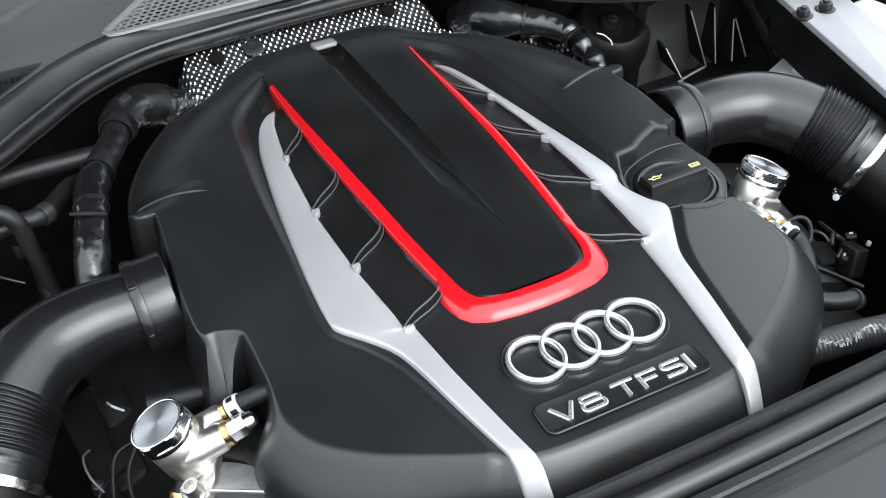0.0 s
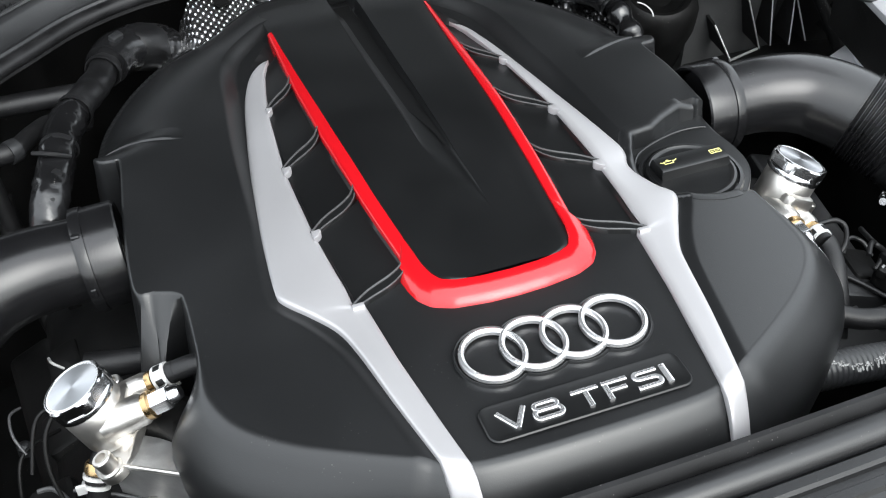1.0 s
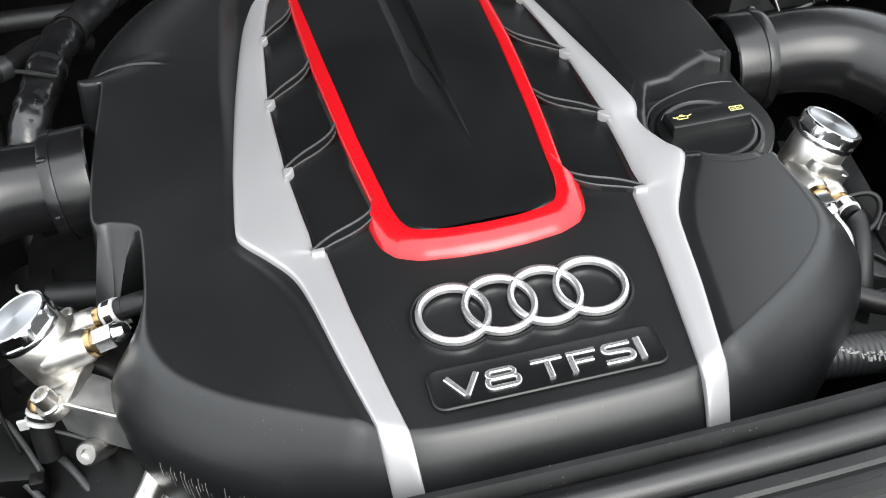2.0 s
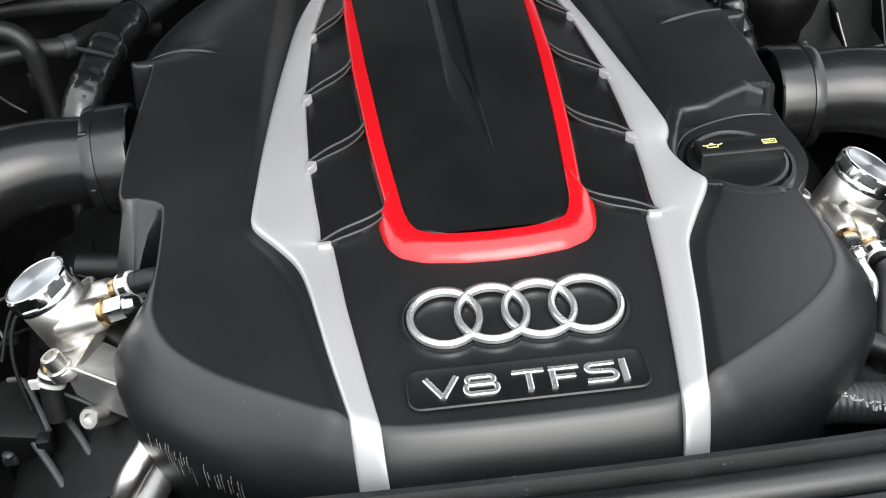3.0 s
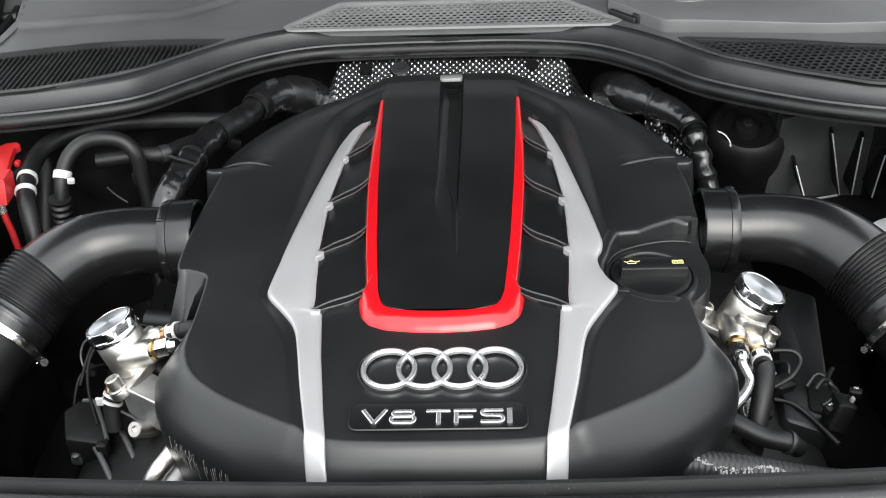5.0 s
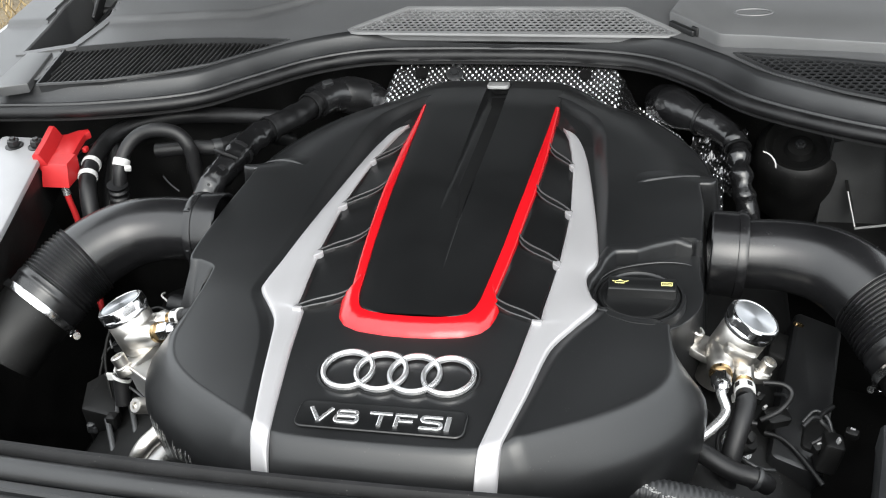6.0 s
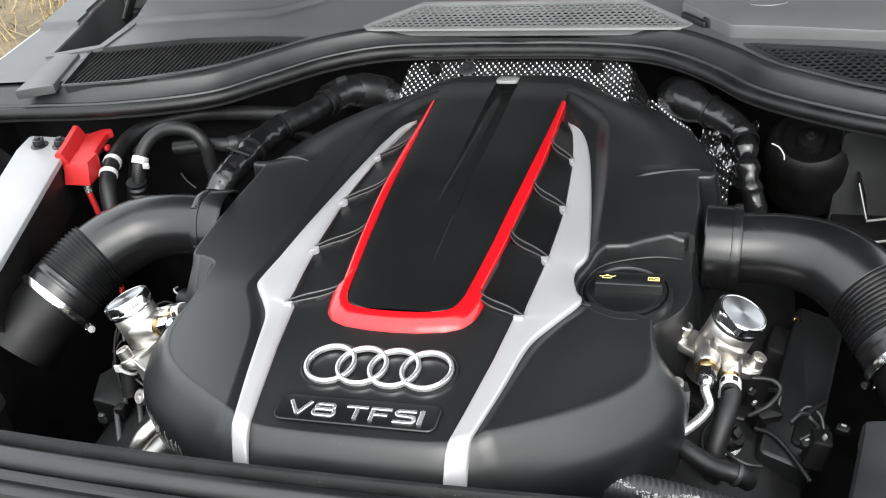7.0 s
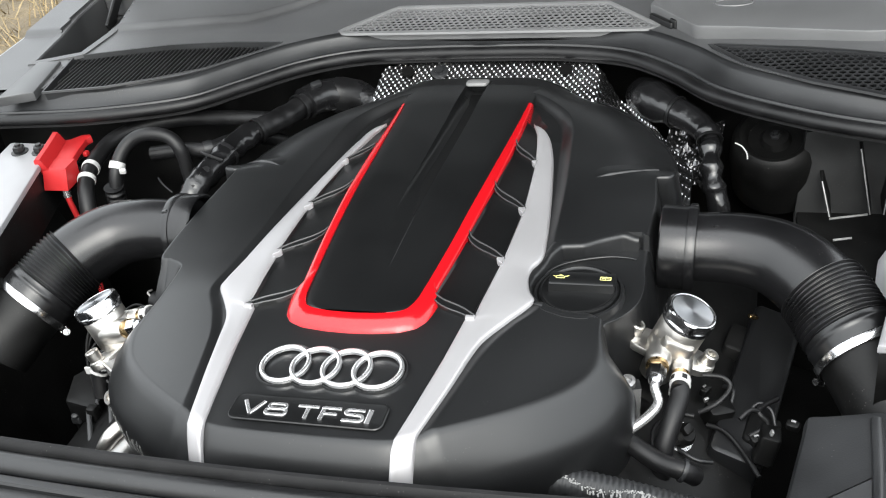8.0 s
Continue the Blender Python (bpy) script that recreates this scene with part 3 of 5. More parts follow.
def red_trim():
    a, b = straight_line(RED_IN, 280), straight_line(RED_OUT, 280)
    for i in range(2):
        a[1:-1] = (a[:-2] + 2 * a[1:-1] + a[2:]) / 4
        b[1:-1] = (b[:-2] + 2 * b[1:-1] + b[2:]) / 4
    a, b = np.vstack([a * (-1, 1), a[-2::-1]]), np.vstack([b * (-1, 1), b[-2::-1]])
    rings = []
    for (ax, ay), (bx, by) in zip(a, b):
        foot = step(0.05, 0.0, by)
        zs = []
        for s, d in ((0, -0.010), (0, -0.0004), (0.05, 0.0006), (0.30, 0.0004), (0.45, 0.0001 - 0.0008 * foot), (0.65, -0.0004 - 0.0024 * foot), (0.84, -0.0010 - 0.0052 * foot), (0.95, -0.0018 - 0.0080 * foot), (1, -0.0032 - 0.0096 * foot), (1, -0.020)):
            x, y = ax + (bx - ax) * s, ay + (by - ay) * s
            zs.append((x, y, 0.0060 + d - panel_fall(y) - 0.0025 * (x / 0.085) ** 2 * (1 - foot)))
        rings.append(zs)
    return loft(rings)


red = mesh("red_trim", *red_trim(), RED, cover, "glossy red U-shaped trim", sharp=40)
for sign in (-1, 1):
    for y, s in ((0.350, 0.0925), (0.242, 0.0888), (0.139, 0.0822)):
        nib = prism([(-0.004, 0.008), (0.0016, 0.001), (0.0020, -0.004), (-0.002, -0.006)], -0.012, 0.0006, 0.0005)
        mesh("red_notch", *([(sign * (s - 0.0014 + x * 0.55), y + v * 0.6, z - panel_fall(y)) for x, v, z in nib[0]], nib[1]), RED, red)

# emblem of four linked rings, let into a shallow bed
for k in range(4):
    cx = -0.0440 + 0.0310 * k + 0.0010
    prof = []
    for a in np.linspace(0, 2 * math.pi, 72, endpoint=False):
        row = []
        for r, z in ((0.0248, -0.001), (0.0248, 0.0022), (0.0243, 0.0032), (0.0226, 0.0038), (0.0209, 0.0030), (0.0204, 0.0020), (0.0204, -0.001)):
            row.append((cx + r * math.cos(a), -0.0825 + r * 1.06 * math.sin(a), z + 0.0002 * (k % 2)))
        prof.append(row)
    V, F = loft(prof + [prof[0]], False, False)
    mesh("emblem_ring", V, F, CHROME, cover, "satin chrome emblem ring", sharp=25)
    bed = []
    for a in np.linspace(0, 2 * math.pi, 121):
        px, py = cx + 0.0276 * math.cos(a), 0.0276 * math.sin(a)
        if all(math.hypot(px - (-0.0430 + 0.0310 * j), py) > 0.0272 for j in range(4) if j != k):
            bed.append([(cx + r * math.cos(a), -0.0825 + r * 1.06 * math.sin(a), z) for r, z in ((0.0286, -0.001), (0.0281, 0.0008), (0.0276, 0.0009), (0.0266, 0.0001))])
        elif len(bed) > 1:
            mesh("emblem_bed", *loft(bed, closed=False), COVER, cover)
            bed = []
    if len(bed) > 1:
        mesh("emblem_bed", *loft(bed, closed=False), COVER, cover)

# sunken plate with raised letters
plate_ring = [(x + 0.0016, y - 0.1405) for x, y in round_rect(0.1450, 0.0290, 0.006)]
rim = [[(x, y, z) for x, y in inset_ring(plate_ring, d)] for d, z in ((-0.0020, -0.0005), (-0.0012, 0.0005), (-0.0004, 0.0006), (0.0006, 0.0002))]
plate = mesh("name_plate", *loft(rim, False, True), INSET, cover, "sunken gloss-black plate with raised silver letters")


def stroke(pts, w, depth, closed=False, lift=0.0):
    """A flat letter stroke with chamfered edges along a plan line."""
    P = np.array(pts, float)
    T = np.roll(P, -1, 0) - np.roll(P, 1, 0)
    if not closed:
        T[0], T[-1] = P[1] - P[0], P[-1] - P[-2]
    T /= np.linalg.norm(T, axis=1)[:, None]
    rings = []
    for (x, y), (tx, ty) in zip(P, T):
        rings.append([(x - ty * d * w, y + tx * d * w, z + lift) for d, z in ((-0.5, 0.0), (-0.5, depth * 0.65), (-0.32, depth), (0.32, depth), (0.5, depth * 0.65), (0.5, 0.0))])
    if closed:
        rings.append(rings[0])
    return loft(rings, not closed, not closed)


def rounded_loop(x0, x1, y0, y1, r):
    return [(x + (x0 + x1) / 2, y + (y0 + y1) / 2) for x, y in round_rect(x1 - x0, y1 - y0, r, 7)]


LET_Y0, LET_Y1, LET_W = -0.1502, -0.1337, 0.0034       # foot, head and stroke of the letters
lo, hi, mid_y = LET_Y0 + LET_W / 2, LET_Y1 - LET_W / 2, (LET_Y0 + LET_Y1) / 2 + 0.0006
S_LINE = smooth_line([(0.0555, hi), (0.0480, hi), (0.0402, hi - 0.0002), (0.0381, hi - 0.0026), (0.0398, mid_y + 0.0006), (0.0470, mid_y), (0.0536, mid_y - 0.0008), (0.0552, lo + 0.0028), (0.0532, lo + 0.0002), (0.0460, lo), (0.0368, lo)], 60)
GLYPHS = {
    "V": [stroke([(-0.0612, LET_Y1), (-0.0516, LET_Y0 + 0.0010)], LET_W * 1.1, 0.0012), stroke([(-0.0420, LET_Y1), (-0.0513, LET_Y0 + 0.0006)], LET_W * 1.1, 0.0012, lift=0.0001)],
    "8": [stroke(rounded_loop(-0.0372, -0.0180, lo, mid_y, 0.0030), LET_W, 0.0012, True), stroke(rounded_loop(-0.0358, -0.0194, mid_y + 0.0003, hi, 0.0028), LET_W * 0.95, 0.0012, True, 0.0001)],
    "T": [stroke([(-0.0082, hi), (0.0116, hi)], LET_W, 0.0012), stroke([(0.0020, hi - LET_W / 2), (0.0020, LET_Y0)], LET_W * 1.15, 0.0012)],
    "F": [stroke([(0.0146, hi), (0.0332, hi)], LET_W, 0.0012), stroke([(0.0166, hi - LET_W / 2), (0.0166, LET_Y0)], LET_W * 1.15, 0.0012), stroke([(0.0186, mid_y - 0.0010), (0.0305, mid_y - 0.0010)], LET_W * 0.95, 0.0012)],
    "S": [stroke(S_LINE, LET_W, 0.0012)],
    "I": [stroke([(0.0607, LET_Y1), (0.0607, LET_Y0)], LET_W * 1.3, 0.0012)],
}
for glyph in GLYPHS.values():
    mesh("letter", *merged(*glyph), CHROME, plate, m=pose(0, 0, 0.0001), sharp=30)

# ---- oil filler cap ----
cap = thing("oil_filler_cap", (*CAP_AT, -0.034), "black ribbed oil filler cap with yellow printed symbols", "oil cap")
CM = pose(*CAP_AT, -0.034)
mesh("collar", *lathe([(0.046, -0.01), (0.0465, 0.008), (0.0455, 0.011), (0.0425, 0.0115), (0.0415, 0.008)], 60), COVER, cap, m=CM)
mesh("cap_body", *lathe([(0.040, 0.0), (0.0405, 0.011), (0.0395, 0.0135), (0.0372, 0.0142), (0.0355, 0.0125), (0.0335, 0.0122), (0.012, 0.0128), (0.0, 0.013)], 60), INSET, cap, m=CM)
bar = [[(x, y, z) for x, y, z in ((-0.0335 * k + 0, yy, zz) for yy, zz in ((-0.0125, 0.012), (-0.0105, 0.0205), (-0.0085, 0.0218), (0.0085, 0.0218), (0.0105, 0.0205), (0.0125, 0.012)))] for k in (-1, -0.97, -0.4, 0.4, 0.97, 1)]
bar[0] = [(x, y, 0.012 + (z - 0.012) * 0.7) for x, y, z in bar[0]]
bar[-1] = [(x, y, 0.012 + (z - 0.012) * 0.7) for x, y, z in bar[-1]]
grip = mesh("grip_bar", *loft(bar), INSET, cap, "raised grip bar with yellow symbols", m=CM @ pose(0.003, 0.008, 0))


def flat_bits(rects, at, z, mat, parent, name):
    V, F = merged(*[(block(sx, sy, 0.0005, 0.0002), pose(at[0] + x, at[1] + y, z, 0, 0, r)) for x, y, sx, sy, r in rects])
    return mesh(name, V, F, mat, parent)


flat_bits([(0, -0.0016, 0.009, 0.0009, 0), (0, 0.0018, 0.007, 0.0009, 0), (-0.0042, 0, 0.0009, 0.004, 0), (0.0042, 0, 0.0009, 0.004, -15), (0.0066, 0.0016, 0.0045, 0.0009, 28), (-0.0062, 0.0012, 0.003, 0.0009, -30), (0, 0.0034, 0.003, 0.001, 0)],
          (0.190, 0.0895), -0.0121, YELLOW, grip, "oil_can_symbol")
flat_bits([(0, -0.0022, 0.011, 0.0009, 0), (0, 0.0026, 0.011, 0.0009, 0), (-0.0052, 0, 0.0009, 0.005, 0), (0.0052, 0, 0.0009, 0.005, 0), (0, 0, 0.0009, 0.005, 0), (-0.0025, 0.0002, 0.003, 0.0008, 0), (0.0026, 0.0002, 0.003, 0.0008, 0)],
          (0.236, 0.0892), -0.0121, YELLOW, grip, "book_symbol")


# ---- intake ducts ----
def intake_duct(sign, line, label):
    at = (sign * 0.31, 0.2, -0.12)
    d = thing("intake_duct", at, label, "air duct", group="intake ducts")
    P = [np.array((sign * x, y, z)) for x, y, z in line]
    c0 = P[0]
    M = aim(c0, (sign, 0, -0.06))
    mesh("collar", *lathe([(0.0405, 0.030), (0.0415, 0.0075), (0.0440, 0.0060), (0.0458, 0.0075), (0.0462, 0.010), (0.0462, 0.034), (0.0475, 0.0345), (0.0480, 0.040), (0.0470, 0.044), (0.043, 0.045)], 48), DUCT, d, m=M)
    mesh("latch", *block(0.006, 0.010, 0.006, 0.0015), DUCT, d, m=M @ pose(0.0455, 0, 0.036))
    mesh("latch", *block(0.006, 0.006, 0.008, 0.0015), DUCT, d, m=M @ pose(0.02, 0.0415, 0.036))
    mid = smooth_line(P, 60)
    cut = 34
    elbow = [tuple(p) for p in mid[3:cut + 1]]
    mesh("elbow", *tube(elbow, lambda s: 0.0375 + 0.0055 * step(0.15, 0.95, s), 40, 36), DUCT, d, sharp=60)
    bel = [tuple(p) for p in mid[cut - 1:43]]
    mesh("bellows", *tube(bel, lambda s: 0.0440 + 0.0030 * (0.5 + 0.5 * math.cos(2 * math.pi * 11 * s)) ** 0.8, 264, 40), BELLOWS, d, "ribbed rubber bellows", sharp=60)
    mesh("cuff", *tube([tuple(p) for p in mid[42:48]], lambda s: 0.0458 + 0.0012 * math.exp(-((s - 0.25) / 0.08) ** 2), 30, 36), BELLOWS, d, "smooth rubber cuff")
    tail = [tuple(p) for p in mid[47:]]
    mesh("tail", *tube(tail, 0.0445, 12, 36), DARK, d)
    dirn = mid[49] - mid[45]
    CMx = aim(mid[46] * 0.5 + mid[47] * 0.5, dirn)
    cl = mesh("hose_clamp", *lathe([(0.0462, -0.0045), (0.0482, -0.0045), (0.0485, -0.0035), (0.0485, 0.0035), (0.0482, 0.0045), (0.0462, 0.0045), (0.0462, -0.0045)], 48), POLISH, d, "shiny steel worm-drive hose clamp", m=CMx)
    ang = -118 if sign > 0 else -62
    SM = CMx @ pose(0, 0, 0, 0, 0, ang) @ pose(0.052, 0, 0)
    mesh("screw", *merged((lathe([(0.0, -0.016), (0.0045, -0.016), (0.0055, -0.012), (0.0055, 0.008), (0.004, 0.016), (0.0, 0.016)], 12), SM @ pose(0, 0, 0, 90)), (block(0.008, 0.018, 0.012, 0.002), SM @ pose(-0.002, 0, -0.006))), POLISH, cl)
    return d


DUCT_LINE = [(0.272, 0.205, -0.050), (0.315, 0.205, -0.050), (0.360, 0.204, -0.050), (0.400, 0.194, -0.053), (0.430, 0.172, -0.060), (0.452, 0.145, -0.070), (0.468, 0.118, -0.082), (0.482, 0.095, -0.094), (0.497, 0.070, -0.108), (0.515, 0.040, -0.130)]
intake_duct(-1, DUCT_LINE, "black plastic intake duct with ribbed bellows, dusty")
intake_duct(1, DUCT_LINE, "black plastic intake duct with ribbed bellows beside the oil cap")


# ---- high-pressure fuel pumps ----
def fuel_pump(sign, at, axis, port, lift, turn, label):
    """A turned cap on a cast body with a flange, two bolts and two side ports."""
    p = thing("fuel_pump", at, label, "fuel pump", group="fuel pumps")
    ax, po = Vector(axis).normalized(), Vector(port)
    po = (po - ax * po.dot(ax)).normalized()
    M = Matrix.Translation(at) @ Matrix((po, ax.cross(po), ax)).transposed().to_4x4() @ Matrix.Scale(1.0, 4)
    mesh("body", *merged(lathe([(0.017, -0.03), (0.0175, 0.0), (0.022, 0.004), (0.0242, 0.012), (0.0242, 0.044), (0.022, 0.047)], 40), (block(0.034, 0.034, 0.028, 0.005), pose(0.012, 0, 0.008))), STEEL, p, "bright cast pump body", m=M)
    rings = []
    for r, h, flat in ((0.0222, 0.0450, 0), (0.0250, 0.0455, 0), (0.0256, 0.0465, 0), (0.0256, 0.0495, 0), (0.0252, 0.0505, 0), (0.0268, 0.0512, 0.6), (0.0268, 0.0522, 1), (0.0268, 0.0590, 1), (0.0262, 0.0606, 1), (0.0246, 0.0618, 0.8), (0.0234, 0.0620, 0.4), (0.0228, 0.0616, 0), (0.0214, 0.0616, 0)):
        ring = []
        for a in np.linspace(0, 2 * math.pi, 96, endpoint=False):
            cut = 0.0243 / math.cos((a % (math.pi / 3)) - math.pi / 6)
            ring.append(((r + (min(r, cut) - r) * flat) * math.cos(a), (r + (min(r, cut) - r) * flat) * math.sin(a), h))
        rings.append(ring)
    lid = mesh("cap", *loft(rings, True, False), POLISH, p, "polished round pump cap with wrench flats", sharp=24)
    lid.matrix_basis = M
    face = mesh("turned_face", *lathe([(0.0216, 0.0612), (0.0214, 0.0617), (0.012, 0.06175), (0.0005, 0.0618)], 64), TURNED, p, "lathe-turned face of the cap")
    face.matrix_basis = M
    mesh("flange", *merged((prism([(0.050 * math.cos(a) * (1 if abs(math.cos(a)) > 0.7 else 0.62), 0.023 * math.sin(a)) for a in np.linspace(0, 2 * math.pi, 32, endpoint=False)], -0.002, 0.007, 0.0015), pose(0, 0, 0, 0, 0, turn))), STEEL, p, m=M)
    for k in (-1, 1):
        B = M @ pose(0, 0, 0, 0, 0, turn) @ pose(0.0400 * k, 0, 0.006)
        mesh("bolt", *merged(lathe([(0.0095, 0), (0.0095, 0.002), (0.0074, 0.003), (0.0078, 0.014), (0.0070, 0.015), (0.0046, 0.015), (0.0044, 0.009), (0, 0.009)], 20)), STEEL, p, "socket-head bolt", m=B)
    for k, (u, big) in enumerate(((-0.0125, 1.0), (0.0125, 0.8))):
        Q = M @ pose(0.031, u, lift, 0, 90, 0)
        mesh("port", *lathe([(0.0135 * big, -0.026), (0.0128 * big, 0.006), (0.0108 * big, 0.010), (0.0, 0.010)], 28), STEEL, p, m=Q)
        mesh("brass_ring", *lathe([(0.0085 * big, 0.009), (0.0108 * big, 0.0095), (0.0112 * big, 0.012), (0.0112 * big, 0.015), (0.009 * big, 0.016)], 24), BRASS, p, "yellow brass ring", m=Q)
        if k == 0:
            mesh("union_nut", *merged(prism(hexagon(0.0098), 0.015, 0.031, 0.0012), lathe([(0.0075, 0.031), (0.0065, 0.037), (0.005, 0.039), (0, 0.039)], 20)), POLISH, p, "polished hexagon union nut", m=Q)
        else:
            c = mesh("spring_clip", *lathe([(0.0086, 0.0165), (0.0099, 0.0165), (0.0103, 0.0180), (0.0103, 0.0265), (0.0099, 0.0280), (0.0086, 0.0280), (0.0086, 0.0165)], 28), MARK, p, "bright spring hose clip", m=Q)
            for w in range(5):
                mesh("clip_window", *block(0.0016, 0.0052, 0.0062, 0.0005), RUBBER, c, "dark window in the clip", m=Q @ pose(0, 0, 0, 0, 0, 36 + 72 * w) @ pose(0.0099, 0, 0.0192))
            mesh("clip_ear", *merged((block(0.0075, 0.0022, 0.0105, 0.0006), pose(0.0125, 0.0030, 0.0170)), (block(0.0075, 0.0022, 0.0105, 0.0006), pose(0.0125, -0.0040, 0.0170)), (block(0.0020, 0.0085, 0.0030, 0.0006), pose(0.0160, 0, 0.0205))), MARK, c, m=Q)
            mesh("hose_stub", *lathe([(0.0075, 0.014), (0.0086, 0.016), (0.0086, 0.034), (0.006, 0.034)], 20), RUBBER, p, m=Q)
    return p, M


pump_l, PLM = fuel_pump(-1, (-0.3112, 0.0278, -0.0896), (-0.37, 0.10, 0.92), (0.92, -0.16, 0.36), 0.024, 90, "polished metal fuel pump beside the cover")
pump_r, PRM = fuel_pump(1, (0.2956, 0.0768, -0.0934), (0.43, 0.02, 0.90), (-0.12, -1.0, -0.25), 0.014, 90, "polished metal fuel pump with brass fittings")


# ---- loose lines ----
def line(name, pts, r, mat, label, category, n=50, seg=12, group=""):
    """A hose, pipe or cable as a thing."""
    ob = mesh(name, *tube(pts, r, n, seg), mat, sharp=60)
    return tagged(ob, label, category, group)


def band(pts, s, r, w, mat, parent, name="clamp", label=""):
    """A ring round a hose at 0..1 of its length."""
    C = smooth_line(pts, 101)
    i = int(s * 100)
    return mesh(name, *lathe([(r, -w / 2), (r + 0.0012, -w / 2), (r + 0.0016, 0), (r + 0.0012, w / 2), (r, w / 2), (r, -w / 2)], 24), mat, parent, label, m=aim(C[i], C[min(i + 1, 100)] - C[max(i - 1, 0)]))


# ---- slam panel in front ----
slam = thing("radiator_cover", (0, -0.3, -0.08), "dark grey plastic radiator cover with a ribbed rubber seal", "panel")


def slam_y(x):
    return -0.199 + 0.11 * x * x + 0.0


def slam_rows(profile, x0=-0.72, x1=0.72, n=90):
    rings = []
    for x in np.linspace(x0, x1, n):
        rings.append([(x, slam_y(x) + dy, z - 0.03 * x * x) for dy, z in profile])
    return loft(rings)


mesh("seal_lip", *slam_rows([(0.000, -0.055), (-0.001, -0.016), (-0.003, -0.0125), (-0.007, -0.0125), (-0.011, -0.017), (-0.013, -0.05)]), SEALING, slam, "rubber sealing lip", sharp=45)
mesh("seal_bulb", *slam_rows([(-0.0135 - 0.011 * (1 - math.cos(a)), -0.024 + 0.011 * math.sin(a)) for a in np.linspace(-0.4, math.pi + 0.4, 12)] + [(-0.030, -0.05), (-0.014, -0.05)]), SLAM, slam, "rounded sealing bulb", sharp=45)
mesh("ledge", *slam_rows([(-0.034, -0.06), (-0.0355, -0.026), (-0.038, -0.0235), (-0.045, -0.0235), (-0.047, -0.026), (-0.0475, -0.030), (-0.053, -0.030), (-0.055, -0.0265), (-0.062, -0.0265), (-0.064, -0.030), (-0.10, -0.034), (-0.105, -0.07)]), SLAM, slam, sharp=30)
mesh("front_panel", *slam_rows([(-0.104, -0.08), (-0.105, -0.036), (-0.108, -0.0345), (-0.20, -0.045), (-0.42, -0.075), (-0.52, -0.15), (-0.54, -0.30), (-0.52, -0.31), (-0.40, -0.12)]), SLAM, slam, sharp=30)

# ---- cowl behind ----
SEAL = [(-0.80, 0.392), (-0.70, 0.402), (-0.56, 0.413), (-0.42, 0.448), (-0.35, 0.503), (-0.28, 0.563), (-0.20, 0.598), (-0.10, 0.606), (0.0, 0.607), (0.10, 0.604), (0.195, 0.584), (0.265, 0.531), (0.32, 0.470), (0.40, 0.420), (0.5, 0.378), (0.65, 0.342), (0.80, 0.33)]
seal_line = smooth_line(SEAL, 160)
cowl = thing("windscreen_cowl", (0, 0.8, -0.05), "dark grey plastic cowl below the windscreen with mesh grilles", "cowl")
nrm = np.gradient(seal_line, axis=0)
nrm = np.stack([-nrm[:, 1], nrm[:, 0]], 1)
nrm /= np.linalg.norm(nrm, axis=1)[:, None]
for _ in range(10):
    nrm[1:-1] = (nrm[:-2] + 2 * nrm[1:-1] + nrm[2:]) / 4


def along_seal(profile, mat, name, label=""):
    rings = []
    for (x, y), (nx, ny) in zip(seal_line, nrm):
        rings.append([(x + nx * d, y + ny * d, z) for d, z in profile])
    return mesh(name, *loft(rings), mat, cowl, label, sharp=45)


along_seal([(0.009 * math.cos(a), -0.002 + 0.0085 * math.sin(a)) for a in np.linspace(0, 2 * math.pi, 14, endpoint=False)], RUBBER, "bulb_seal", "rubber bulb seal")
along_seal([(0.000, -0.016), (0.001, -0.0105), (0.006, -0.010), (0.012, -0.006), (0.012, -0.016)], SEALING, "seal_carrier")
along_seal([(0.010, -0.012), (0.0105, 0.002), (0.013, 0.0045), (0.017, 0.0045), (0.020, 0.001), (0.036, 0.008), (0.040, 0.016), (0.043, 0.0185), (0.050, 0.020), (0.05, -0.012)], SILL, "cowl_step")


def cowl_height(x, y):
    return 0.021 + 0.05 * max(0, y - 0.64) + 0.004 * step(0.3, 0.5, abs(x))


GRILLE_C = [(-0.236, 0.643), (-0.228, 0.637), (0.226, 0.628), (0.236, 0.634), (0.158, 0.712), (-0.165, 0.716)]
GRILLE_L = [(-0.640, 0.440), (-0.545, 0.456), (-0.470, 0.484), (-0.412, 0.516), (-0.335, 0.590), (-0.322, 0.606), (-0.400, 0.606), (-0.509, 0.596), (-0.600, 0.577), (-0.660, 0.562)]
GRILLE_R = [(0.315, 0.565), (0.36, 0.510), (0.44, 0.455), (0.52, 0.415), (0.65, 0.385), (0.66, 0.50), (0.52, 0.520), (0.42, 0.545)]
GAPS = ([(-0.722, 0.538), (-0.650, 0.570), (-0.640, 0.68), (-0.665, 0.80), (-0.745, 0.80), (-0.745, 0.71)], [(0.722, 0.538), (0.650, 0.570), (0.640, 0.68), (0.665, 0.80), (0.745, 0.80), (0.745, 0.71)])
WELLS = (GRILLE_C, GRILLE_L, GRILLE_R)


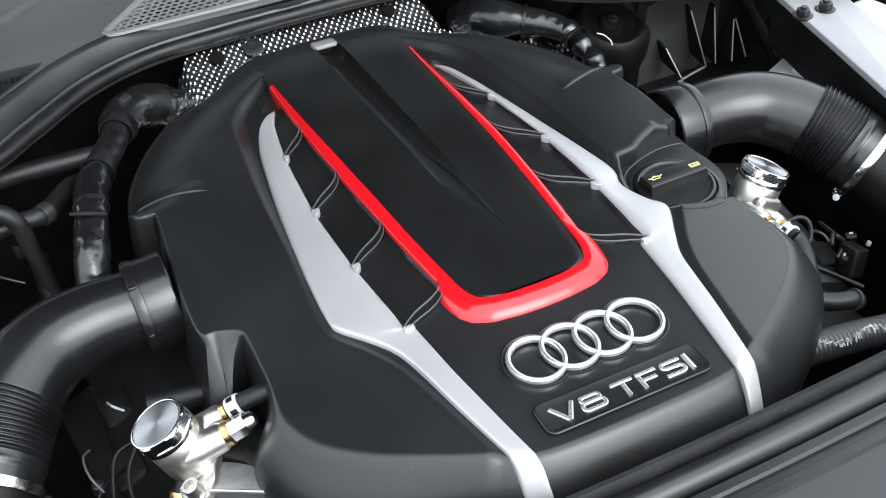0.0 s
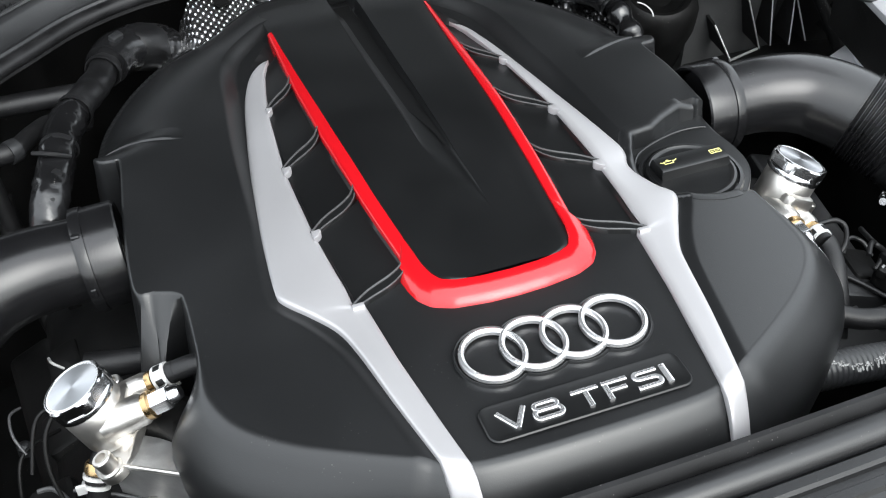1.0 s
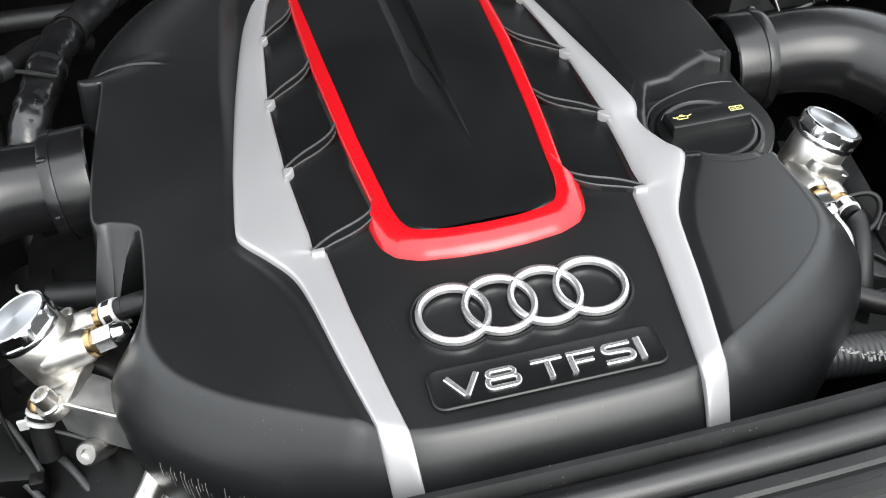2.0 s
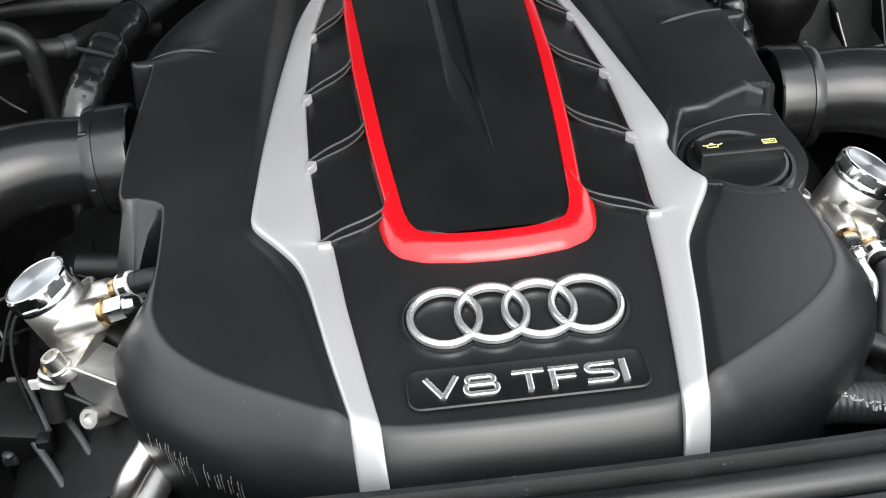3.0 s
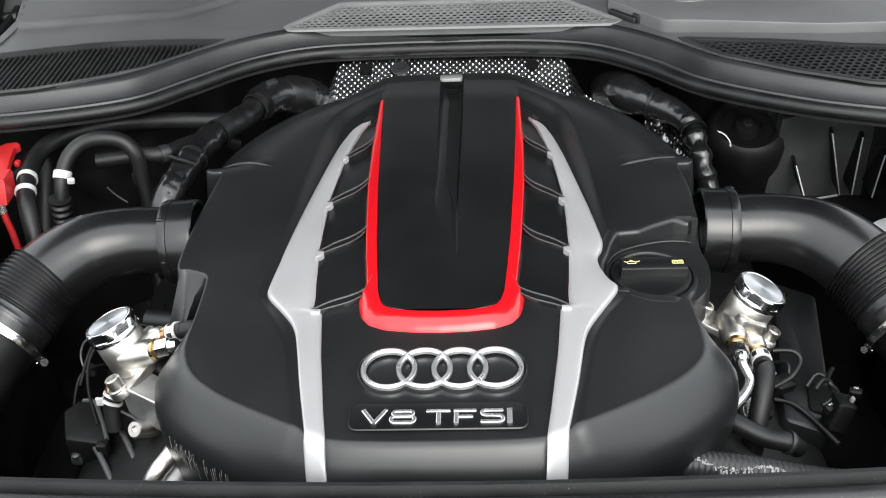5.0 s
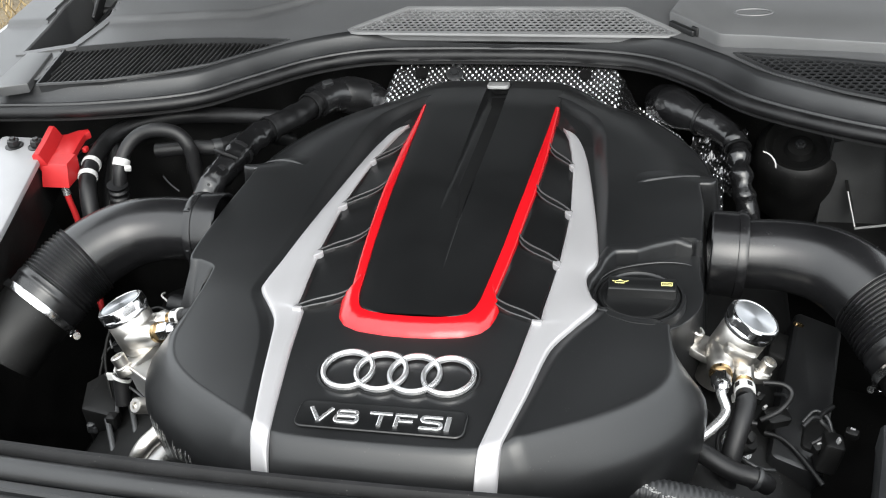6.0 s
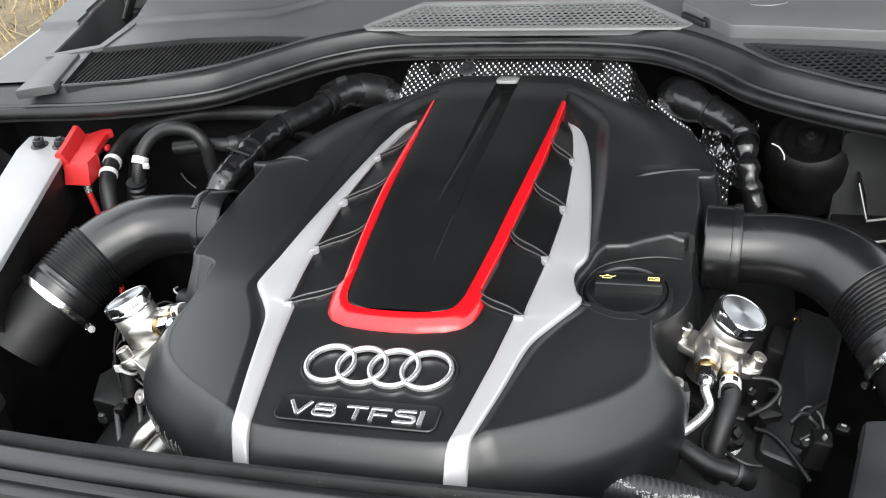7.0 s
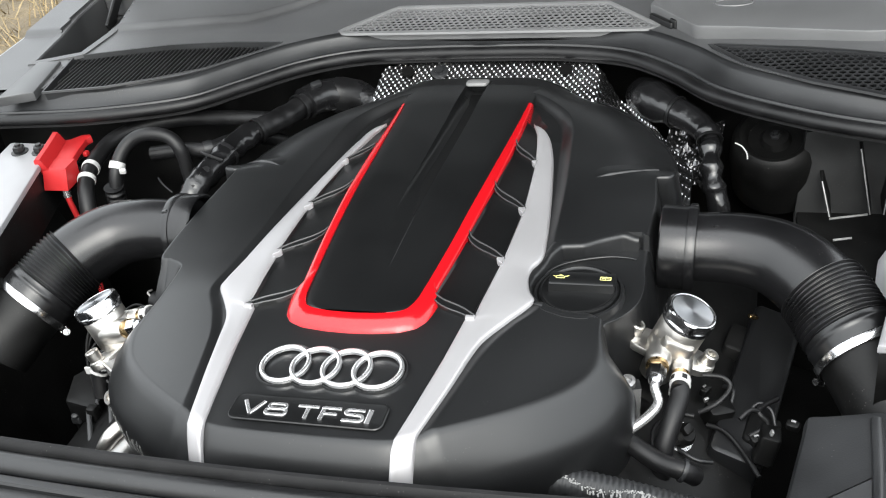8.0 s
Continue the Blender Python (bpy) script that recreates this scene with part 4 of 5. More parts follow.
def cowl_sheet():
    """The panel from the step back to the screen, let down under each grille."""
    rows = []
    for (x, y), (nx, ny) in zip(smooth_line([(p[0], p[1]) for p in seal_line], 300), smooth_line([tuple(v) for v in nrm], 300)):
        row = []
        x0, y0 = x + nx * 0.048, y + ny * 0.048
        x1 = x0 * 1.0
        for v in np.linspace(0, 1, 110):
            px, py = x0 + (x1 - x0) * v, y0 + (0.98 - y0) * v ** 1.35
            z = cowl_height(px, py)
            if any(in_poly(px, py, g) for g in WELLS):
                z -= 0.030
            elif any(in_poly(px, py, g) for g in GAPS):
                z -= 0.09
            crease = float(np.interp(px, (-0.80, -0.653, -0.409, -0.363, -0.322, -0.25), (0.640, 0.652, 0.680, 0.713, 0.747, 0.80)))
            z += 0.007 * step(crease - 0.002, crease + 0.012, py) * step(-0.24, -0.30, px)
            row.append((px, py, z))
        rows.append(row)
    return loft(rows, closed=False)


mesh("panel", *cowl_sheet(), COWL, cowl, sharp=40)


for gap in GAPS:
    ring_g = straight_line(gap, 90, closed=True)
    if gap[0][0] > 0:
        ring_g = ring_g[::-1]
    mesh("gap_rim", *loft([[(x, y, cowl_height(x, y) + dz) for x, y in inset_ring(ring_g, d)] for d, dz in ((-0.009, -0.003), (-0.008, 0.0022), (0.004, 0.0025), (0.006, 0.0005), (0.0065, -0.06))], False, False), COWL, cowl)


def mesh_grille(poly, pitch, name, label, mat):
    """A honeycomb of small cells over a plan outline, with its border and a black sheet for the shade in the cells."""
    ring = straight_line(poly, 140, closed=True)
    border = [[(x, y, cowl_height(x, y) + dz) for x, y in inset_ring(ring, d)] for d, dz in ((-0.007, -0.002), (-0.006, 0.0012), (0.0, 0.002), (0.0022, 0.0008), (0.0028, -0.014))]
    g = mesh(name, *loft(border, False, False), mat, cowl, label)
    V, F = [], []
    xs, ys = [p[0] for p in poly], [p[1] for p in poly]
    small = [tuple(p) for p in inset_ring(ring, 0.003)]
    # black sheet under the cells stands in for the shade inside them
    mesh("dark_floor", *loft([[(x, y, cowl_height(x, y) + dz) for x, y in inset_ring(ring, 0.001)] for dz in (-0.020, -0.016)]), FELT_AND_SHADE, g)
    row, y = 0, min(ys)
    while y < max(ys):
        x = min(xs) + (pitch / 2 if row % 2 else 0)
        while x < max(xs):
            if in_poly(x, y, small):
                k = len(V)
                for r, dz in ((0.575, -0.0026), (0.575, -0.0008), (0.435, -0.0008), (0.445, -0.0026)):
                    for a in range(6):
                        px, py = x + pitch * r * math.cos(radians(60 * a + 30)), y + pitch * r * math.sin(radians(60 * a + 30))
                        V.append((px, py, cowl_height(px, py) + dz))
                for t in range(3):
                    for a in range(6):
                        F.append((k + t * 6 + a, k + t * 6 + (a + 1) % 6, k + t * 6 + 6 + (a + 1) % 6, k + t * 6 + 6 + a))
            x += pitch
        y += pitch * 0.866
        row += 1
    me = bpy.data.meshes.new("honeycomb")
    me.from_pydata(V, [], F)
    me.materials.append(mat)
    ob = new("honeycomb", me)
    ob.parent = g
    tagged(ob, kind="stuff")
    return g


mesh_grille(GRILLE_C, 0.0098, "mesh_grille", "pale grey honeycomb air grille", GRILLE)
mesh_grille(GRILLE_R, 0.0105, "mesh_grille", "dark honeycomb air grille", SILL)
ring_l = straight_line(GRILLE_L, 120, closed=True)
slot = mesh("slatted_grille", *loft([[(x, y, cowl_height(x, y) + dz) for x, y in inset_ring(ring_l, d)] for d, dz in ((-0.0030, -0.002), (-0.0022, 0.0006), (0.0008, 0.0006), (0.0018, -0.014))], False, False), SILL, cowl, "slatted air grille")
SLATTED = [tuple(p) for p in inset_ring(ring_l, 0.004)]
for k in range(44):
    x = -0.650 + 0.0074 * k
    ys = [y for y in np.linspace(0.42, 0.62, 180) if in_poly(x, y, SLATTED)]
    if ys and max(ys) - min(ys) > 0.008:
        mesh("slat", *block(0.0034, max(ys) - min(ys), 0.010, 0.0010), SEALING, slot, m=pose(x, (max(ys) + min(ys)) / 2, cowl_height(x, 0.5) - 0.0150))

# ---- embossed heat shield ----
def foil_sheet():
    rows = []
    for u in np.linspace(0, 1, 700):
        x = -0.238 + 0.538 * u
        s = abs(x)
        y0 = float(np.interp(s, (0, 0.10, 0.17, 0.21, 0.255, 0.30), (0.515, 0.505, 0.480, 0.452, 0.405, 0.34)))
        if x > 0:
            y1 = float(np.interp(s, (0, 0.10, 0.150, 0.161, 0.185, 0.225, 0.251, 0.280, 0.30), (0.619, 0.617, 0.606, 0.592, 0.588, 0.548, 0.498, 0.440, 0.40)))
        else:
            y1 = float(np.interp(s, (0, 0.10, 0.150, 0.163, 0.185, 0.210, 0.240), (0.619, 0.617, 0.606, 0.594, 0.585, 0.556, 0.520)))
        row = []
        for v in np.linspace(0, 1, 120):
            y = y0 + (y1 - y0) * v
            z = -0.050 + 0.030 * v - 0.052 * step(0.156, 0.194, s) - (0.020 * step(0.19, 0.23, s) if x < 0 else 0)
            w = math.sin(x * 2 * math.pi / 0.0092) * math.sin(y * 2 * math.pi / 0.0125)
            z += 0.0023 * max(w, 0) ** 1.2 + 0.0006 * min(w, 0)
            z += 0.003 * noise.noise((x * 18, y * 18, 0.3)) + 0.0012 * noise.noise((x * 60, y * 60, 1.3))
            row.append((x, y, z))
        rows.append(row)
    return loft(rows, closed=False)


foil = thing("heat_shield", (0, 0.56, -0.08), "crinkled shiny embossed metal heat shield behind the cover", "heat shield")
mesh("sheet", *foil_sheet(), FOIL, foil, sharp=80)
# black discs laid on the foil, for the shade inside two bolt holes
for x, r in ((-0.121, 0.0090), (0.1135, 0.0090)):
    mesh("bolt_hole", *lathe([(r, -0.004), (r, 0.0006), (r * 0.8, 0.0008), (0, 0.0004)], 24), FELT_AND_SHADE, foil, "black bolt hole", m=aim((x, 0.588, -0.0205), (0, -0.3, 1)))
mesh("washer", *lathe([(0.011, -0.004), (0.013, 0.001), (0.011, 0.002), (0.006, 0.002), (0.006, 0.005), (0, 0.005)], 24), SILL, foil, "grey washer and nut", m=aim((-0.0725, 0.588, -0.0225), (0, -0.3, 1)))

# ---- engine bay shell ----
bay = thing("engine_bay", (0, 0.1, -0.5), "dark dirty sheet metal engine bay walls and tray", "engine bay", kind="structure")
wall = [[(x, y + 0.10, z) for x, y in seal_line] for z in (0.004, -0.06, -0.2, -0.5)]
mesh("firewall", *loft([list(r) for r in wall], closed=False), DARK, bay)
mesh("tray", *block(1.7, 1.1, 0.03), DARK, bay, m=pose(0, 0.1, -0.5))
for s in (-1, 1):
    prof = [(0.795, -0.03), (0.780, -0.035), (0.715, -0.10), (0.66, -0.16), (0.62, -0.28), (0.60, -0.47), (0.78, -0.47), (0.795, -0.06)]
    mesh("inner_wing", *loft([[(s * x, y, z) for x, z in prof] for y in np.linspace(-0.45, 0.40, 14)]), DARK, bay)
mesh("front_wall", *block(1.4, 0.03, 0.40), DARK, bay, m=pose(0, -0.30, -0.48))
mesh("rear_closing", *block(1.7, 0.03, 0.5), DARK, bay, m=pose(0, 0.99, -0.47))

block_t = thing("engine_block", (0, 0.15, -0.45), "dirty cast alloy engine block below the cover", "engine")
mesh("crankcase", *prism(round_rect(0.42, 0.50, 0.05), -0.47, -0.17, 0.02), ALLOY, block_t, m=pose(0, 0.15, 0))
for s in (-1, 1):
    mesh("cylinder_head", *prism(round_rect(0.15, 0.46, 0.03), 0, 0.11, 0.012), DARK, block_t, m=pose(s * 0.27, 0.14, -0.25, 0, s * 28, 0))

# ---- fenders, hood and screen ----
for s, nm in ((-1, "fender"), (1, "fender")):
    prof = [(0.795, -0.05), (0.800, -0.004), (0.806, 0.004), (0.818, 0.007), (0.845, 0.006), (0.862, -0.002), (0.875, -0.030), (0.90, -0.12), (0.935, -0.30), (0.93, -0.50), (0.90, -0.50), (0.80, -0.20)]
    rings = [[(s * (x - 0.03 * step(0.0, 0.9, -y)), y, z - 0.06 * step(0.1, 1.2, -y)) for x, z in prof] for y in np.linspace(-0.62, 1.35, 30)]
    tagged(mesh(nm, *loft(rings), PAINT, sharp=40), "glossy black front fender", "fender", group="fenders")
hd = thing("hood", (0, 0.96, 0.1), "black car hood standing open, felt-lined underside", "hood")
mesh("liner", *prism(round_rect(1.64, 1.26, 0.10), -0.012, 0.006, 0.004), FELT_AND_SHADE, hd, "dark felt liner", m=pose(0, 1.03, 0.17) @ Matrix.Rotation(radians(180 - 50), 4, "X") @ pose(0, 0.66, 0))
mesh("skin", *prism(round_rect(1.74, 1.34, 0.06), 0, 0.02, 0.008), PAINT, hd, "glossy black outer skin", m=pose(0, 1.03, 0.17) @ Matrix.Rotation(radians(180 - 50), 4, "X") @ pose(0, 0.66, -0.035))
scr = tagged(mesh("windscreen", *loft([[(x, 0.985 + 0.9 * v - 0.10 * x * x, 0.035 + 0.5 * v - 0.02 * x * x) for x in np.linspace(-0.74, 0.74, 24)] for v in np.linspace(0, 1, 6)], closed=False), GLASS), "dark tinted windscreen above the cowl", "windscreen", kind="structure")

# ---- brace bars with bolts ----
def brace_bar(s, label):
    b = thing("brace_bar", (s * 0.56, 0.15, -0.06), label, "brace", group="brace bars")
    a0, k = (0.497, 0.27) if s < 0 else (0.482, 0.215)
    ring = [(a0 + k * 0.368, 0.368), (a0 + k * 0.36 + 0.076, 0.372), (a0 + k * 0.33 + 0.080, 0.33), (a0 + k * 0.2 + 0.077, 0.2), (a0 + k * 0.02 + 0.075, 0.02), (a0 + k * 0.02, 0.02), (a0 + k * 0.2, 0.2)]
    V, F = prism(straight_line(ring, 90, True), -0.032, -0.021, 0.003)
    W, G = prism(inset_ring(straight_line(ring, 90, True), 0.003), -0.10, -0.031, 0.003)
    mesh("bar_side", [(s * x, y, z) for x, y, z in W], G, DARK, b, "black lower side of the bar")
    mesh("bar", [(s * x, y, z) for x, y, z in V], F, BARGREY, b)
    d0 = 0.0 if s < 0 else -0.055
    d1 = 0.0 if s < 0 else -0.052
    for x, y in ((0.601 + d0, 0.344 + d1), (0.635 + d0, 0.343 + d1)):
        mesh("bolt", *merged(lathe([(0.0125, 0), (0.0125, 0.002), (0.0095, 0.003), (0, 0.003)], 24), prism(hexagon(0.0085), 0.002, 0.011, 0.0015), lathe([(0.0045, 0.01), (0.004, 0.014), (0, 0.0145)], 14)), INSET, b, "black hexagon bolt", m=pose(s * x, y, -0.022))


brace_bar(-1, "grey metal brace bar with black bolts beside the red cover")
brace_bar(1, "grey metal brace bar with black bolts beside a reservoir")

# ---- red terminal cover and cable ----
tc = thing("terminal_cover", (-0.58, 0.34, -0.09), "bright red plastic jump-start terminal cover", "terminal cover")
lid_ring = [(-0.588, 0.311), (-0.541, 0.309), (-0.545, 0.328), (-0.555, 0.368), (-0.560, 0.396), (-0.556, 0.404), (-0.562, 0.411), (-0.575, 0.408), (-0.587, 0.395), (-0.610, 0.390)]
mesh("lid", *prism(straight_line(lid_ring, 90, True), -0.040, -0.029, 0.0018), REDBOX, tc)
mesh("ridge", *loft([[(x - 0.009, y, -0.034), (x - 0.009, y, -0.016), (x - 0.006, y, -0.013), (x + 0.001, y, -0.0135), (x + 0.004, y, -0.017), (x + 0.010, y, -0.0285)] for x, y in ((-0.579, 0.309), (-0.5795, 0.311), (-0.586, 0.340), (-0.5985, 0.386), (-0.599, 0.388))]), REDBOX, tc)
mesh("box", *loft([[(x, y, z) for x, y in ring_] for ring_, z in (([(-0.578, 0.311), (-0.5425, 0.311), (-0.5435, 0.338), (-0.578, 0.338)], -0.028), ([(-0.579, 0.3085), (-0.541, 0.3085), (-0.542, 0.338), (-0.579, 0.338)], -0.032), ([(-0.580, 0.299), (-0.541, 0.299), (-0.542, 0.334), (-0.580, 0.334)], -0.057), ([(-0.577, 0.303), (-0.544, 0.303), (-0.545, 0.331), (-0.577, 0.331)], -0.058))]), REDBOX, tc)
mesh("tongue", *block(0.007, 0.010, 0.008, 0.002), REDBOX, tc, m=pose(-0.551, 0.374, -0.045))
cable = line("terminal_cable", [(-0.556, 0.312, -0.055), (-0.553, 0.308, -0.080), (-0.549, 0.306, -0.110), (-0.544, 0.298, -0.17), (-0.53, 0.27, -0.24)], 0.0042, REDBOX, "red sleeved battery cable below its cover", "cable")
mesh("sleeve", *tube([(-0.556, 0.312, -0.058), (-0.554, 0.309, -0.074)], 0.0050, 8, 10), CHROME, cable, "bright crimp sleeve")

# ---- hoses ----
def crumpled(solid, amount, scale, seed):
    """The same solid with its skin creased by noise."""
    V = []
    for p in solid[0]:
        q = Vector(p)
        n = noise.noise_vector(q * scale + Vector((seed, 0, 0))) + 0.5 * noise.noise_vector(q * scale * 2.7)
        V.append(tuple(q + n * amount))
    return V, solid[1]


TAPE = material("creased_black_tape", (0.007, 0.007, 0.0075), 0.24, vary=0.4, bump=0.35, grain=160, relief=0.001, dust=0.25, spec=0.6)

hp = [(-0.192, 0.590, -0.076), (-0.210, 0.576, -0.056), (-0.249, 0.546, -0.040), (-0.280, 0.480, -0.038), (-0.313, 0.410, -0.035), (-0.328, 0.347, -0.040), (-0.340, 0.296, -0.050), (-0.355, 0.26, -0.10)]
wrap = tagged(mesh("air_pipe", *crumpled(tube(hp, lambda s: 0.0160 + 0.0110 * step(0.26, 0.12, s), 110, 22), 0.0016, 60, 3.0), RUBBER, sharp=60), "black taped air pipe running behind the cover", "pipe")
low_run = smooth_line(hp, 101)
mesh("tape_sleeve", *crumpled(tube(low_run[52:92], 0.0178, 60, 22, curve=False), 0.0024, 75, 9.0), TAPE, wrap, "creased shiny tape sleeve", sharp=60)
mesh("moulded_elbow", *crumpled(tube(low_run[2:28], lambda s: 0.0275 - 0.004 * s, 40, 24, curve=False), 0.0010, 50, 5.0), TAPE, wrap, "glossy moulded pipe elbow", sharp=60)
for s_, nm in ((0.20, "clip"), (0.30, "clip"), (0.66, "cable_tie"), (0.50, "tape")):
    band(hp, s_, 0.0225 if s_ < 0.22 else (0.0185 if s_ < 0.35 else 0.0175), 0.006, RUBBER, wrap, nm)
mesh("clip_buckle", *block(0.016, 0.010, 0.008, 0.002), SILL, wrap, m=pose(-0.247, 0.535, -0.018, 20, 0, 40))
mesh("tie_tail", *tube([(-0.345, 0.345, -0.02), (-0.33, 0.335, -0.018), (-0.312, 0.338, -0.028)], 0.0022, 10, 8), RUBBER, wrap)
h1 = [(-0.275, 0.482, -0.045), (-0.381, 0.490, -0.045), (-0.450, 0.487, -0.045), (-0.502, 0.458, -0.042), (-0.530, 0.420, -0.042), (-0.535, 0.379, -0.047), (-0.529, 0.332, -0.054), (-0.517, 0.298, -0.075), (-0.505, 0.27, -0.13)]
hose = line("coolant_hose", h1, 0.0115, RUBBER, "long black coolant hose with white paint marks", "hose", 70, 14, "coolant hoses")
band(h1, 0.745, 0.0116, 0.007, MARK, hose, "paint_mark", "white paint mark")
band(h1, 0.79, 0.0116, 0.007, MARK, hose, "paint_mark", "white paint mark")
h2 = [(-0.487, 0.326, -0.085), (-0.485, 0.338, -0.052), (-0.480, 0.358, -0.030), (-0.465, 0.372, -0.016), (-0.440, 0.378, -0.010), (-0.412, 0.380, -0.016), (-0.397, 0.376, -0.034), (-0.394, 0.374, -0.07), (-0.388, 0.36, -0.12)]
hose = line("coolant_hose", h2, 0.0095, RUBBER, "arched black hose held by a white clip", "hose", 70, 14, "coolant hoses")
band(h2, 0.185, 0.0098, 0.010, MARK, hose, "hose_clip", "white spring clip")
mesh("clip_ear", *block(0.009, 0.006, 0.008, 0.0015), MARK, hose, m=pose(-0.472, 0.337, -0.050, 20, 10, 20))
tagged(mesh("bellows_joint", *tube([(-0.487, 0.326, -0.066), (-0.494, 0.330, -0.115)], lambda s: 0.0125 + 0.0016 * math.cos(2 * math.pi * 5 * s), 60, 18), RUBBER, sharp=60), "short ribbed rubber hose joint", "hose joint")
h3 = [(-0.455, 0.392, -0.050), (-0.406, 0.398, -0.047), (-0.371, 0.402, -0.048), (-0.349, 0.433, -0.052), (-0.330, 0.470, -0.065), (-0.30, 0.50, -0.09)]
hose = line("coolant_hose", h3, 0.0105, RUBBER, "short black hose crossing below the arched hose", "hose", 50, 14, "coolant hoses")
band(h3, 0.40, 0.0108, 0.012, SILL, hose, "joint_ring")
mesh("plug", *block(0.016, 0.014, 0.02, 0.003), DARK, hose, m=pose(-0.404, 0.386, -0.082))
line("wiring_harness", [(-0.39, 0.38, -0.08), (-0.392, 0.36, -0.12), (-0.385, 0.33, -0.17), (-0.37, 0.28, -0.24)], 0.010, DARK, "dusty black wiring harness", "cable", 30, 12)
line("wire", [(-0.44, 0.366, -0.075), (-0.425, 0.352, -0.078), (-0.41, 0.345, -0.085)], 0.0013, SILL, "thin grey wire end", "wire", 20, 8, "loose wires")
line("coolant_hose", [(-0.60, 0.36, -0.09), (-0.57, 0.40, -0.07), (-0.55, 0.44, -0.07), (-0.545, 0.40, -0.12), (-0.54, 0.34, -0.2)], 0.012, RUBBER, "black hose behind the terminal cover", "hose", 40, 12, "coolant hoses")

rp = [(0.222, 0.592, -0.068), (0.233, 0.556, -0.050), (0.256, 0.520, -0.045), (0.290, 0.492, -0.048), (0.315, 0.462, -0.055), (0.320, 0.430, -0.066), (0.324, 0.402, -0.085), (0.333, 0.385, -0.115), (0.345, 0.37, -0.16)]
rh = tagged(mesh("air_pipe", *crumpled(tube(rp, lambda s: 0.0275 - 0.008 * step(0.20, 0.33, s) - 0.006 * step(0.33, 0.6, s) + (0.002 * math.sin(75 * s) if 0.5 < s < 0.78 else 0), 150, 24), 0.0016, 60, 1.0), TAPE, sharp=60), "black air pipe with a kinked lower hose", "pipe")
band(rp, 0.33, 0.0205, 0.004, INSET, rh, "collar")
band(rp, 0.56, 0.0155, 0.004, INSET, rh, "collar")
line("wire", [(0.349, 0.45, -0.06), (0.358, 0.448, -0.064), (0.364, 0.441, -0.07), (0.365, 0.437, -0.076)], 0.0010, MARK, "thin white wire loop", "wire", 24, 8, "loose wires")

# crumpled scrap of embossed foil beside the right wing of the cover, its shade put into a darker metal colour
def crumple(x, y):
    dots = math.sin(x * 2 * math.pi / 0.0092) * math.sin(y * 2 * math.pi / 0.0110)
    return -0.072 + 0.012 * noise.noise((x * 48, y * 48, 2.0)) + 0.0018 * max(dots, 0)


tagged(mesh("foil_sleeve", *loft([[(0.245 + 0.070 * u + 0.02 * (1 - v), 0.515 - 0.115 * v + 0.01 * u, crumple(0.245 + 0.070 * u, 0.515 - 0.115 * v) - 0.035 * v) for u in np.linspace(0, 1, 110)] for v in np.linspace(0, 1, 240)], closed=False), material("shaded_embossed_foil", (0.085, 0.085, 0.088), 0.22, metal=0.9, vary=0.6, bump=0.3, grain=120, patch=60, relief=0.001), sharp=80), "crumpled embossed foil sleeve, coloured dark for shade", "foil sleeve")

# ---- strut dome, ribbed panel, reservoir ----
st = thing("strut_dome", (0.398, 0.478, -0.16), "black strut tower dome with a centre nut", "strut tower")
SD = aim((0.398, 0.486, -0.066), (-0.05, -0.42, 0.90))
mesh("dome", *lathe([(0.060, -0.10), (0.060, -0.045), (0.056, -0.018), (0.050, -0.005), (0.044, -0.0005), (0.038, -0.003), (0.034, -0.010), (0.020, -0.014), (0.016, -0.006), (0.0, -0.004)], 48), DARK, st, m=SD)
mesh("nut", *merged(prism(hexagon(0.0075), -0.010, -0.001, 0.0015), lathe([(0.004, -0.002), (0.0035, 0.003), (0, 0.0035)], 14)), SILL, st, "dull steel centre nut", m=SD)

rb = thing("ribbed_panel", (0.50, 0.40, -0.25), "black moulded plastic wheel-house panel with pale ribs", "panel")
mesh("plate", *prism([(0.428, 0.478), (0.66, 0.468), (0.66, 0.30), (0.43, 0.335)], -0.190, -0.170, 0.003), DARK, rb)
mesh("back_plate", *loft([[(x, y, z + 0.05 * (x - 0.43) * (z > -0.1)) for x, z in ((0.425, -0.19), (0.68, -0.19), (0.68, -0.055), (0.56, -0.050), (0.47, -0.044), (0.435, -0.052))] for y in (0.462, 0.482)]), WHEELHOUSE, rb)
FINS = (((0.456, 0.442, -0.110), (0.466, 0.416, -0.146)), ((0.499, 0.451, -0.068), (0.514, 0.425, -0.147)), ((0.540, 0.452, -0.075), (0.530, 0.425, -0.147)), ((0.572, 0.447, -0.100), (0.556, 0.422, -0.150)), ((0.575, 0.447, -0.100), (0.580, 0.422, -0.150)), ((0.640, 0.440, -0.105), (0.615, 0.420, -0.150)))
for a, b in FINS:
    rows = []
    for p in (a, b):
        rows.append([(p[0] - 0.0016, p[1], p[2]), (p[0] + 0.0016, p[1], p[2]), (p[0] + 0.0022, 0.468, p[2] + 0.006), (p[0] - 0.0022, 0.468, p[2] + 0.006)])
    fin = mesh("rib", *loft(rows), DARK, rb)
    mid_ = tuple((np.array(a) + np.array(b)) / 2)
    # paler alloy tube along the fin's edge
    mesh("rib_edge", *tube([a, mid_, b], 0.0010, 8, 8), ALLOY, fin, "worn pale rib edge")
for a, b in (((0.466, 0.416, -0.149), (0.511, 0.425, -0.147)), ((0.470, 0.385, -0.160), (0.492, 0.388, -0.158))):
    mesh("lip", *tube([a, tuple((np.array(a) + np.array(b)) / 2), b], 0.0017, 8, 8), ALLOY, rb, "pale rounded lip")
